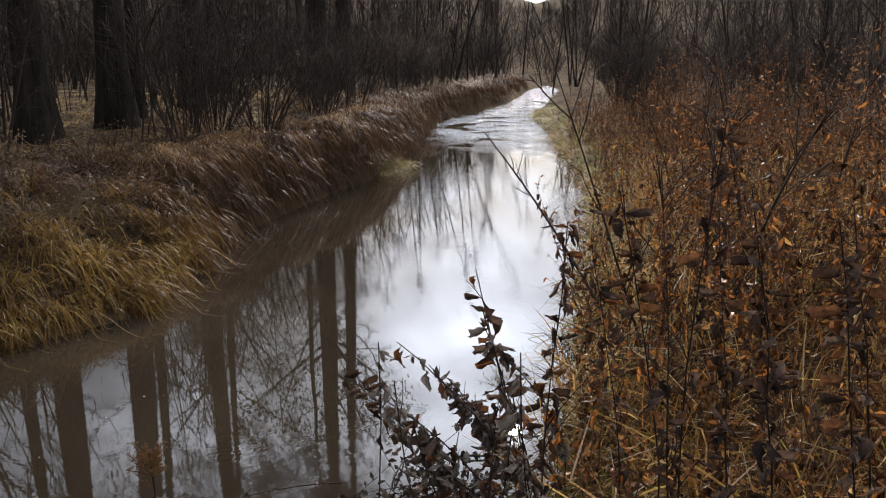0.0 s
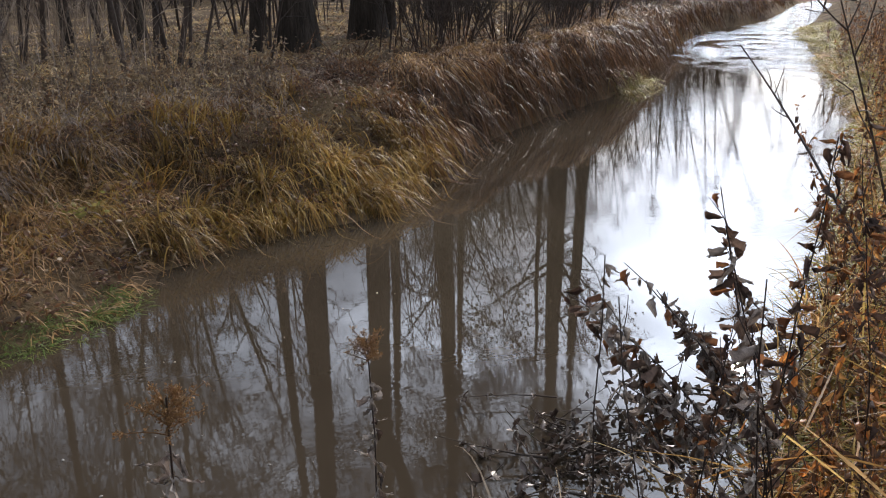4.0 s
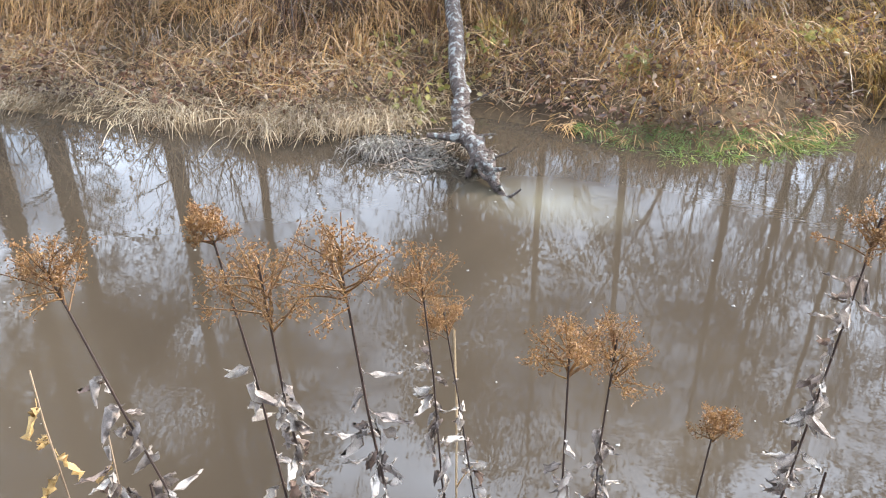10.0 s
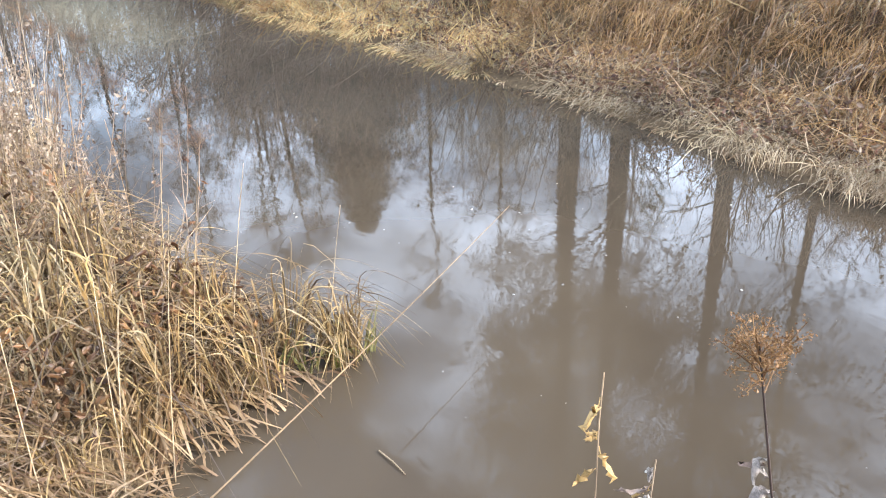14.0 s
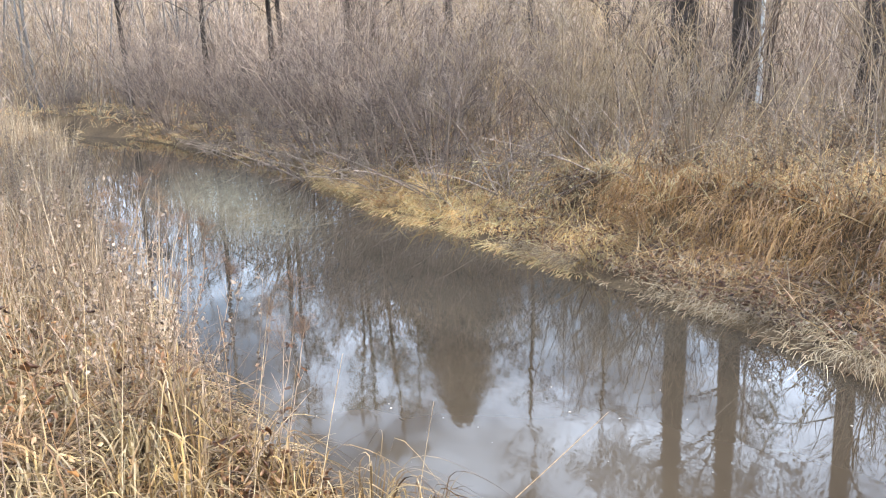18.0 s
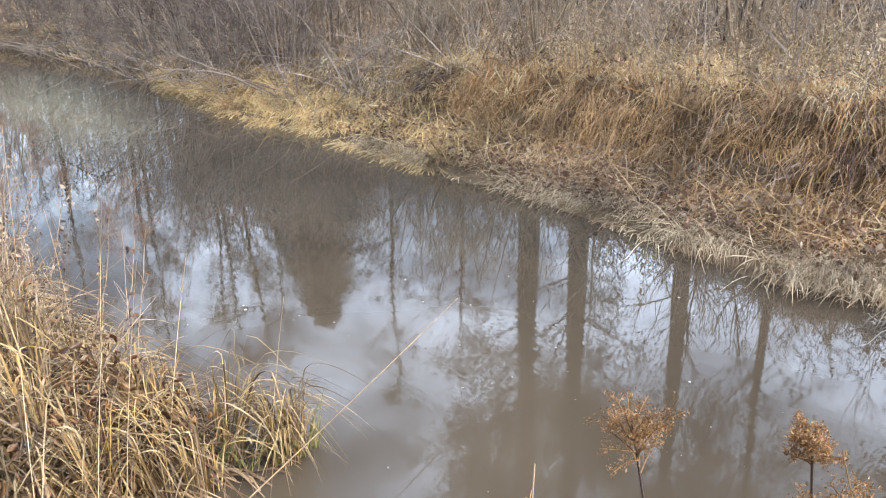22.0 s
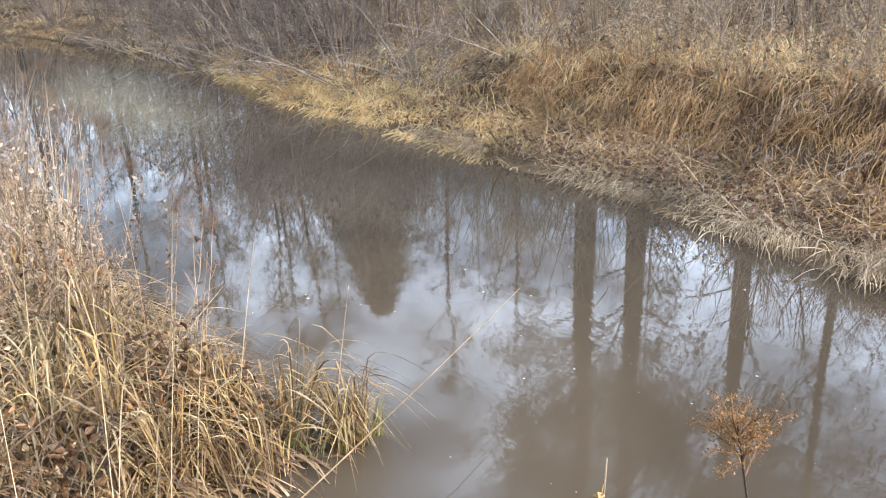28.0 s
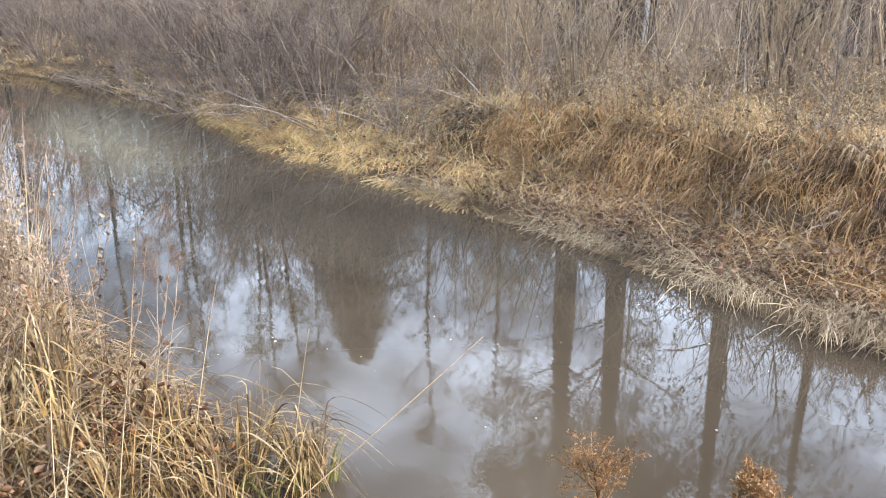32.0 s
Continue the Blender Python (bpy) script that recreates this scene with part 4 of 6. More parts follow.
def thicket(n, xr, yr, lo, hi, far, low, high, width, material, name, label):
    """Upright thin shoots and their side twigs, too many to count."""
    c, d, w = scatter(n, xr, yr, lo, hi, far)
    m = len(c)
    out = Soup()
    L = RNG.uniform(low, high, m) * RNG.uniform(0.6, 1, m)
    p = curves(c - (0, 0, 0.05), unit(np.concatenate([RNG.normal(0, 0.28, (m, 2)), np.ones((m, 1))], 1)), L, RNG.normal(0, 0.12, (m, 3)), np.zeros(m), 4)
    blade_soup(out, p, width * RNG.uniform(0.6, 1.6, m))
    at, way, L = offshoots(p, 7, 0.32 * high, 0.15, 1.0, 0.35, 0.65)
    q = curves(at, way, L, RNG.normal(0, 0.15, (len(at), 3)), RNG.normal(0, 0.1, len(at)), 2)
    blade_soup(out, q, width * 0.55 * RNG.uniform(0.6, 1.5, len(at)))
    stuff(name, out, material, label, "brush")


thicket(2600, (-2, 42), (14, 48), 14, 30, True, 1.4, 5.0, 0.034, M_TWIG_DARK, "brush", "bare brush filling the wood, coloured dark for backlight")
thicket(560, (-14, 2), (5, 16), 1.9, 8, True, 0.8, 2.4, 0.013, M_TWIG_PALE, "low_brush", "low pale brush on the upper bank")
thicket(800, (-26, 2), (9, 26), 5, 17, True, 1.0, 3.2, 0.014, M_TWIG_PALE, "grey_brush", "grey bare brush between the trees")
thicket(520, (-28, -13), (3, 12), 1.2, 7, True, 1.6, 3.6, 0.011, M_TWIG_DARK, "willow_shoots", "upright dark brown shoots crowding the willow thicket")
thicket(150, (-17, -4), (5, 12), 1.7, 6, True, 1.1, 2.9, 0.012, M_TAN, "pale_shoots", "thin pale shoots standing out of the brush")
thicket(170, (-38, -30), (-3, 3.5), 0.3, 8, True, 2.0, 4.2, 0.03, M_TAN, "pale_reeds", "stand of tall pale reeds beyond the bend")
thicket(1700, (-30, -3), (14, 28), 9, 22, True, 1.6, 5.0, 0.024, M_TWIG, "brown_brush", "brown bare brush behind the tall trees")
thicket(1300, (-50, -25), (-12, 16), 3, 22, True, 1.6, 5.0, 0.03, M_TWIG, "bend_brush", "brown bare brush beyond the bend")
thicket(1500, (-36, -11), (-11, 2), 1.5, 10, False, 1.0, 3.0, 0.016, M_TWIG_PALE, "bank_brush", "bare brush behind the pale grass")
thicket(2600, (9, 50), (-14, 30), 4.5, 22, False, 1.2, 4.6, 0.022, M_TWIG_DARK, "far_brush", "brush behind the russet weeds, coloured dark for backlight")
thicket(2600, (30, 90), (22, 90), 0.5, 45, True, 1.5, 5.5, 0.04, M_TWIG_DARK, "downstream_brush", "brush closing the far reach, coloured dark for backlight")
thicket(1500, (-55, -23), (-18, 18), 0.3, 24, True, 1.2, 4.2, 0.03, M_TWIG_PALE, "upstream_brush", "grey brush closing the reach upstream")
thicket(900, (36, 82), (22, 72), 0.6, 40, False, 1.2, 3.4, 0.035, M_TWIG, "reach_brush", "brown brush at the end of the reach")
thicket(900, (40, 82), (30, 72), 0.4, 30, True, 1.2, 3.4, 0.035, M_TWIG, "reach_thicket", "brown thicket across the end of the reach")
far_tree_rows(np.stack([RNG.uniform(-50, 0, 130), RNG.uniform(22, 48, 130)], -1), 4, 8)
far_tree_rows(np.stack([RNG.uniform(-54, -31, 190), RNG.uniform(-20, 9, 190)], -1), 5, 10)
stuff("upstream_woods", so, M_BARK_GREY, "bare grey woodland trunks upstream", "woods")
stuff("upstream_branches", tw, M_TWIG_PALE, "haze of bare branches upstream, coloured pale for the sun on them", "branches")
# the same bare woods downstream, coloured darker because they stand against the sun
so, tw = Soup(), Soup()
far_tree_rows(np.stack([RNG.uniform(0, 45, 260), RNG.uniform(26, 55, 260)], -1), 5, 11)
far_tree_rows(np.stack([RNG.uniform(20, 75, 170), RNG.uniform(-14, 14, 170)], -1), 5, 10)
q = np.stack([RNG.uniform(58, 150, 900), RNG.uniform(20, 130, 900)], -1)
bearing = np.degrees(np.arctan2(q[:, 1], q[:, 0]))
far_tree_rows(q[(bearing < 34.6) | (bearing > 39.6)], 6, 11)
q = np.stack([RNG.uniform(50, 130, 500), RNG.uniform(30, 100, 500)], -1)
bearing = np.degrees(np.arctan2(q[:, 1], q[:, 0]))
far_tree_rows(q[(bearing > 33.5) & (bearing < 41)], 2.0, 3.6)
stuff("downstream_woods", so, M_BARK, "bare woodland trunks downstream, coloured dark for backlight", "woods")
stuff("downstream_branches", tw, M_TWIG_DARK, "haze of bare branches downstream, coloured dark for backlight", "branches")

# grass of the banks
so = Soup()
c, d, w = scatter(70, (0.9, 4.3), (5, 9), 0.0, 0.5, True)
hanging(so, c + (0, 0, 0.08), w, 46, 0.46, 0.011, 0.6, 0.09)
arching(so, c[:26], 26, 0.44, 0.011)
c, d, w = scatter(46, (-1.6, 2.8), (4.2, 9), 0.75, 1.7, True)
arching(so, c, 30, 0.5, 0.011)
c, d, w = scatter(70, (-0.8, 3.4), (4.2, 9), 0.5, 1.3, True, 0.3)
hanging(so, c + (0, 0, 0.05), w, 32, 0.42, 0.01, 0.5, 0.08)
c, d, w = scatter(700, (-2, 3), (4.2, 9), 0.1, 2.0, True)
stray(so, c + RNG.uniform(0, 0.14, (len(c), 1)) * (0, 0, 1), 0.12, 0.45, 0.006)
stuff("sedge", so, M_SEDGE, "golden drooping sedge tufts along the bank", "grass")
so = Soup()
c, d, w = scatter(240, (-7.2, 0.6), (4.2, 8), 0.8, 1.7, True, 0.55)
hanging(so, c + (0, 0, 0.05), w, 40, 0.44, 0.009, 0.5, 0.08)
c, d, w = scatter(110, (-7.2, 0.2), (4.2, 9), 0.9, 1.9, True)
arching(so, c, 30, 0.46, 0.009)
c, d, w = scatter(110, (-6.8, 0.5), (4.2, 9), 0.4, 1.0, True, 0.5)
tufts(so, c, w, 24, 0.26, 0.008, 0.3, 0.11, (0.5, 1.3), (0.3, 1.8), 4)
c, d, w = scatter(900, (-7.6, 1.2), (4.2, 8), 0.6, 1.6, True)
tufts(so, c, w, 18, 0.28, 0.008, 0.6, 0.12, (0.6, 1.4), (0.4, 2.0), 4)
c, d, w = scatter(2400, (-6.8, 0.5), (4.2, 9), 0.2, 2.2, True)
stray(so, c + RNG.uniform(0, 0.14, (len(c), 1)) * (0, 0, 1), 0.1, 0.4, 0.006)
c, d, w = scatter(240, (-1.5, 1.9), (4.2, 7), 0.05, 1.0, True)
tufts(so, c, w, 18, 0.17, 0.008, 0.3, 0.13, (0.6, 1.2), (0.6, 3.0), 3)
stuff("bank_tufts", so, M_BANKGRASS, "tan and olive drooping grass tufts on the far bank", "grass")
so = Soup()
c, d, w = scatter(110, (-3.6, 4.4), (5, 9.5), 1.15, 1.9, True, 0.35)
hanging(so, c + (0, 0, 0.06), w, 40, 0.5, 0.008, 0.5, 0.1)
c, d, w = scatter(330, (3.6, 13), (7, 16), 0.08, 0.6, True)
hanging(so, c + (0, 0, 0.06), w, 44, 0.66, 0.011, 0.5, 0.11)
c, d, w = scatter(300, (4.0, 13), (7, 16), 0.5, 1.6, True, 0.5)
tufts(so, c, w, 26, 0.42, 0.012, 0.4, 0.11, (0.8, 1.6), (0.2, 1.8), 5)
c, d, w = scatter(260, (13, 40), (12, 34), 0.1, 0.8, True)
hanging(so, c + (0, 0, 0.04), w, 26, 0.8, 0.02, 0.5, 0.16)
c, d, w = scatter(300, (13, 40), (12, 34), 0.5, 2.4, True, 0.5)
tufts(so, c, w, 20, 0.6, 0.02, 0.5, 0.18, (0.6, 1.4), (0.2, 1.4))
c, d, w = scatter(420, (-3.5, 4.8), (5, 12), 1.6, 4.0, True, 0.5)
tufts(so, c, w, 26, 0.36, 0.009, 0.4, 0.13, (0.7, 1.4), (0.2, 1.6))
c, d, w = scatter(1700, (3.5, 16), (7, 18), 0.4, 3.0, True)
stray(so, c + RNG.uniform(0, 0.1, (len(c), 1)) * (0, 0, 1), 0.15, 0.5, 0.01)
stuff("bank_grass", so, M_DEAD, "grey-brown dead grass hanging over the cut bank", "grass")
# lighter tan blades along the lip: the bank's lit top as colour
so = Soup()
c, d, w = scatter(150, (4.0, 13), (7, 16), 0.4, 1.1, True, 0.3)
hanging(so, c + (0, 0, 0.05), w, 34, 0.5, 0.011, 0.5, 0.1, 6, (0.4, 1.0))
stuff("lip_grass", so, M_BANKGRASS, "grass bent over the lip of the cut bank, tan for its lit top", "grass")
so = Soup()
c, d, w = scatter(200, (-10.8, -6.2), (3.2, 6.2), 0.0, 0.7, True, 0.35)
tufts(so, c, w, 34, 0.32, 0.011, 0.1, 0.16, (0.7, 1.3), (0.8, 4.0), 4)
c, d, w = scatter(90, (-10.8, -6.0), (3.2, 6.2), 0.2, 0.8, True)
hanging(so, c + (0, 0, 0.05), w, 34, 0.36, 0.011, 0.6, 0.1)
c, d, w = scatter(900, (-11, -5.8), (3.2, 6.2), 0.0, 1.0, True)
stray(so, c + RNG.uniform(0, 0.1, (len(c), 1)) * (0, 0, 1), 0.15, 0.5, 0.01)
c, d, w = scatter(60, (-13.5, -9.8), (3.2, 6.2), 0.0, 0.5, True, 0.4)
tufts(so, c, w, 30, 0.36, 0.011, 0.6, 0.14, (0.7, 1.3), (0.4, 1.4), 4)
stuff("straw_grass", so, M_STRAW, "flattened yellow straw at the water's edge", "grass")
so = Soup()
c, d, w = scatter(430, (-7.6, -1.6), (3.6, 6.4), 0.05, 1.0, True, 0.35)
tufts(so, c, w, 26, 0.17, 0.008, 0.1, 0.15, (0.6, 1.1), (0.8, 4.0), 3)
c, d, w = scatter(2600, (-7.2, -1.2), (3.6, 6.6), 0.0, 1.1, True)
stray(so, c + RNG.uniform(0, 0.06, (len(c), 1)) * (0, 0, 1), 0.08, 0.3, 0.007, 1.4)
stuff("matted_grass", so, M_TAN, "matted tan grass and litter along the low shelf", "grass")
# the bleached fringe that hangs into the water
so = Soup()
c, d, w = scatter(70, (-7.4, -1.75), (3.6, 6.0), -0.04, 0.3, True, 0.75)
c[:, 2] = np.maximum(c[:, 2], 0.03)
hanging(so, c + (0, 0, 0.05), w, 34, 0.2, 0.006, 0.75, 0.1, 6, (0.3, 1.0))
for x, y, r in [(-2.25, 4.45, 0.12), (-2.12, 4.36, 0.1), (-2.45, 4.4, 0.1), (-1.98, 4.5, 0.08), (-2.7, 4.3, 0.1), (-3.1, 4.15, 0.08)]:
    q = np.stack([x + RNG.normal(0, r, 9), y + RNG.normal(0, r * 0.6, 9), np.full(9, 0.12)], -1)
    hanging(so, q, np.tile([0.15, -0.95], (9, 1)), 20, 0.24, 0.005, 0.5, 0.06)
stuff("bleached_fringe", so, plant_mat("bleached_fringe", [(0.42, 0.31, 0.19), (0.5, 0.4, 0.27), (0.26, 0.175, 0.1), (0.58, 0.48, 0.35), (0.15, 0.1, 0.06), (0.36, 0.25, 0.14)], 0.3), "bleached matted grass hanging into the water", "grass")
so = Soup()
c, d, w = scatter(620, (-14, -1.5), (3.5, 9.5), 1.5, 4.2, True, 0.5)
tufts(so, c, w, 20, 0.46, 0.009, 0.1, 0.13, (0.3, 1.2), (0.05, 1.4), 4)
c, d, w = scatter(150, (-9, -1.5), (3.5, 9.5), 1.35, 2.0, True, 0.3)
hanging(so, c + (0, 0, 0.1), w, 30, 0.5, 0.008, 0.4, 0.1, 6, (0.3, 1.0))
c, d, w = scatter(2600, (-14, -0.5), (4.2, 9.5), 1.2, 4.2, True)
stray(so, c + RNG.uniform(0, 0.15, (len(c), 1)) * (0, 0, 1), 0.15, 0.6, 0.008)
c, d, w = scatter(260, (-36, -19), (-10, 7), 0.0, 5.0, True)
tufts(so, c, w, 18, 0.55, 0.02, 0.2, 0.24, (0.3, 1.2), (0.1, 1.4))
c, d, w = scatter(200, (-24, -10), (1, 7), 0.0, 0.9, True, 0.4)
tufts(so, c, w, 22, 0.34, 0.012, 0.6, 0.15, (0.4, 1.0))
c, d, w = scatter(90, (-11.0, -6.6), (3.2, 7), 0.8, 1.5, True)
hanging(so, c + (0, 0, 0.05), w, 30, 0.36, 0.009, 0.5, 0.1)
c, d, w = scatter(300, (-11.0, -6.6), (3.2, 7), 0.8, 2.0, True)
tufts(so, c, w, 18, 0.24, 0.009, 0.3, 0.14, (0.5, 1.3), (0.3, 2.0), 4)
stuff("dry_grass", so, M_STRAW_LIT, "dry grass on the upper bank, colour raised for the light on it", "grass")
# grey tangled herbs over the step of the bank
so = Soup()
c, d, w = scatter(75, (-4.2, 3.2), (4.6, 9), 1.0, 1.9, True, 0.3)
hanging(so, c + (0, 0, 0.16), w, 26, 0.34, 0.007, 0.6, 0.12, 6, (0.3, 1.1))
stray(so, np.repeat(c, 10, 0) + RNG.normal(0, 0.14, (len(c) * 10, 3)) * (1, 1, 0.3) + (0, 0, 0.08), 0.15, 0.4, 0.006)
stuff("grey_herbs", so, M_TWIG_PALE, "grey tangle of dead herbs hanging over the bank's step", "weeds")
# broken twigs along the foot of the willows
so = Soup()
c, d, w = scatter(520, (-24, -7.5), (1, 7.5), 0.35, 2.6, True)
n = len(c)
way = RNG.normal(0, 1, (n, 3)) * (1, 1, 0.25) + np.concatenate([w * 0.6, np.full((n, 1), 0.35)], 1)
p = curves(c + (0, 0, 0.02), unit(way), RNG.uniform(0.5, 1.7, n), RNG.normal(0, 0.12, (n, 3)), RNG.uniform(-0.35, 0.0, n), 5)
tube_soup(so, p, RNG.uniform(0.004, 0.009, n), np.full(n, 0.002), 3)
grow_branches(so, p, 6, 0.32, 0.003, 0.0015, 2, 3, 0.2, 0.2, 0.6)
stuff("fallen_twigs", so, M_TWIG_PALE, "tangle of pale bent twigs under the willows", "twigs")
so = Soup()
c, d, w = scatter(1500, (-16, 26), (6, 26), 2.0, 14, True, 0.5)
tufts(so, c, w, 14, 0.3, 0.011, 0.0, 0.2, (0.6, 1.4), (0.3, 2.4))
c, d, w = scatter(900, (0, 18), (8, 24), 2.2, 10, True, 0.4)
tufts(so, c, w, 18, 0.34, 0.012, 0.0, 0.18, (0.4, 1.3), (0.2, 2.0), 4)
stuff("woodland_grass", so, M_STRAW, "thin straw-yellow grass on the woodland floor", "grass")
so = Soup()
c, d, w = scatter(20000, (-15, 24), (4, 24), 0.1, 9, True)
lift = RNG.uniform(0.0, 0.22, len(c)) * (RNG.random(len(c)) < 0.5) * (d < 4)
leaf_soup(so, c + np.stack([0 * lift, 0 * lift, lift + 0.025], -1), RNG.uniform(0.022, 0.055, len(c)), RNG.normal(0, 1, (len(c), 3)) * (1, 1, 0.4), 0.6, 0.7)
stuff("leaf_litter", so, M_LITTER, "fallen brown leaves under the trees", "leaves")
so = Soup()
c, d, w = scatter(13000, (-8.5, 4.5), (3.6, 9), 0.06, 1.6, True, 0.15)
leaf_soup(so, c + np.stack([0 * d, 0 * d, RNG.uniform(0.02, 0.12, len(d))], -1), RNG.uniform(0.018, 0.05, len(c)), RNG.normal(0, 1, (len(c), 3)) * (1, 1, 0.5), 0.9, 0.6)
stuff("rusty_litter", so, M_RUST, "rusty fallen leaves on the low bank", "leaves")
so = Soup()
for x, y, r in [(-1.78, 5.05, 0.16), (-1.9, 4.78, 0.13), (-1.75, 5.5, 0.14), (-1.62, 5.75, 0.1), (-0.5, 5.4, 0.07), (0.55, 6.1, 0.08), (-2.3, 5.4, 0.12)]:
    q = np.stack([x + RNG.normal(0, r, 46), y + RNG.normal(0, r, 46), np.zeros(46)], -1)
    q[:, 2] = lie(q[:, :2])[0] + RNG.uniform(0.03, 0.16, 46)
    leaf_soup(so, q, RNG.uniform(0.03, 0.065, 46), None, 0.5, 0.8)
stuff("yellowing_leaves", so, M_YGREEN, "low yellow-green leaves by the log", "leaves")
so = Soup()
c, d, w = scatter(80, (-0.7, 0.75), (4.4, 5.4), -0.14, 0.22, True)
c[:, 2] = np.maximum(c[:, 2], 0.0)
tufts(so, c, w, 44, 0.13, 0.006, 0.7, 0.09, (0.5, 1.2), (0.3, 1.2))
stuff("green_grass", so, M_MOSS, "bright green grass at the water's edge", "grass")
so = Soup()
c, d, w = scatter(16, (9.0, 10.4), (9.6, 11.6), -0.3, 0.15, True)
c[:, 2] = np.maximum(c[:, 2], 0.02)
tufts(so, c, w, 44, 0.46, 0.014, 0.4, 0.12, (0.5, 1.2), (0.2, 1.0))
stuff("green_tuft", so, M_EDGEGRASS, "yellow-green tuft under the cut bank", "grass")

# the near bank: pale grass upstream, russet weeds downstream
so = Soup()
c, d, w = scatter(230, (-24, -5.2), (-6, 1.3), 0.05, 3.6, False, 0.3)
tufts(so, c, w, 20, 1.15, 0.009, 0.0, 0.16, (0.0, 0.35), (0.02, 0.4), 5)
c, d, w = scatter(70, (-6.5, -3.6), (-4, -0.4), 0.7, 4.0, False, 0.3)
tufts(so, c, w, 10, 0.9, 0.007, 0.0, 0.14, (0.0, 0.5), (0.02, 0.5), 5)
stuff("standing_grass", so, plant_mat("standing_straw", [(0.3, 0.235, 0.165), (0.21, 0.16, 0.11), (0.38, 0.31, 0.225), (0.1, 0.072, 0.048), (0.27, 0.2, 0.13)], 0.25), "tall pale dead grass standing along the near bank", "grass")
so = Soup()
c, d, w = scatter(320, (-13, -3.6), (-2, 1.3), -0.05, 0.9, False)
n = len(c)
p = curves(c - (0, 0, 0.05), unit(np.concatenate([RNG.normal(0, 0.2, (n, 2)), np.ones((n, 1))], 1)), RNG.uniform(0.5, 1.15, n), RNG.normal(0, 0.08, (n, 3)), np.zeros(n), 5)
tube_soup(so, p, np.full(n, 0.0028), np.full(n, 0.001), 3)
q = grow_branches(so, p, 8, 0.16, 0.0014, 0.0008, 3, 3, 0.5, 0.35, 0.5)
at, way, _ = offshoots(q, 3, 0.1, 0.4, 1.0, 0.2, 0.8)
leaf_soup(so, at, RNG.uniform(0.008, 0.028, len(at)), way, 0.9, 0.8)
stuff("shore_weeds", so, plant_mat("dry_weed_brown", [(0.12, 0.085, 0.06), (0.22, 0.165, 0.12), (0.07, 0.048, 0.035), (0.32, 0.25, 0.19), (0.16, 0.1, 0.065)], 0.15), "thin dry weeds with small seed heads at the water's edge", "weeds")
so = Soup()
c, d, w = scatter(420, (-9, -2.2), (-4, 1.3), 0.15, 4.0, False, 0.5)
tufts(so, c, w, 20, 0.48, 0.01, 0.1, 0.14, (0.3, 1.3), (0.05, 1.6), 4)
c, d, w = scatter(480, (-26, -8), (-9, 1.3), 0.3, 8.0, False, 0.4)
tufts(so, c, w, 16, 0.75, 0.012, 0.1, 0.22, (0.1, 1.0), (0.05, 0.7))
c, d, w = scatter(3200, (-9, -2.0), (-4, 1.3), 0.1, 4.0, False)
stray(so, c + RNG.uniform(0, 0.25, (len(c), 1)) * (0, 0, 1), 0.15, 0.6, 0.007)
stuff("tall_dry_grass", so, M_STRAW_DIM, "tall bleached grass on the near bank", "grass")
so = Soup()
c, d, w = scatter(170, (-6.5, -2.5), (-3, 1.3), 0.05, 3.0, False, 0.3)
arching(so, c, 34, 0.5, 0.011, 0.07, 9, 0.4, (0.8, 2.0))
stuff("nodding_grass", so, M_GOLD, "clumps of golden nodding grass on the near bank", "grass")
so = Soup()
c, d, w = scatter(520, (-14, -3.2), (-3.5, 1.0), 0.2, 3.5, False)
n = len(c)
p = curves(c, unit(np.concatenate([RNG.normal(0, 0.16, (n, 2)), np.ones((n, 1))], 1)), RNG.uniform(0.55, 1.25, n), RNG.normal(0, 0.07, (n, 3)), np.zeros(n), 5)
tube_soup(so, p, np.full(n, 0.0018), np.full(n, 0.0008), 3)
stuff("pale_stems", so, M_TAN, "thin pale grass stems standing above the tufts", "grass")
so = Soup()
c, d, w = scatter(1500, (-8, -2.1), (-4, 1.3), 0.0, 3.5, False, 0.3)
tufts(so, c, w, 16, 0.32, 0.013, 0.1, 0.16, (0.8, 1.4), (0.8, 2.6), 3)
stuff("matted_dry_grass", so, M_STRAW_DIM, "matted dead grass and leaves underfoot", "grass")
so = Soup()
c, d, w = scatter(150, (-7, -2.2), (-3.5, 1.1), 0.0, 3.2, False, 0.5)
pts = np.repeat(c, 16, 0) + RNG.normal(0, 1, (len(c) * 16, 3)) * (0.09, 0.09, 0.06) + (0, 0, 0.14)
leaf_soup(so, pts, RNG.uniform(0.014, 0.034, len(pts)), None, 0.9, 0.6)
stuff("withered_foliage", so, M_LITTER, "dark withered leaves among the near grass", "leaves")
so = Soup()
c, d, w = scatter(4500, (1.0, 10), (-3, 7), 0.0, 5.0, False)
stray(so, c + RNG.uniform(0, 0.5, (len(c), 1)) * (0, 0, 1), 0.15, 0.6, 0.007)
c, d, w = scatter(900, (0.9, 4.0), (-2, 2.2), 0.0, 3.5, False)
stray(so, c + RNG.uniform(0, 0.7, (len(c), 1)) * (0, 0, 1), 0.15, 0.5, 0.007)
c, d, w = scatter(90, (1.1, 4.0), (-2, 2.2), 0.0, 3.0, False)
arching(so, c, 28, 0.8, 0.009, 0.08, 9, 0.4, (0.5, 1.4), 0.35)
c, d, w = scatter(260, (1.2, 10), (-3, 7), 0.0, 4.0, False)
arching(so, c, 26, 0.6, 0.011)
c, d, w = scatter(900, (0.9, 18), (-3, 12), 0.0, 5.0, False, 0.4)
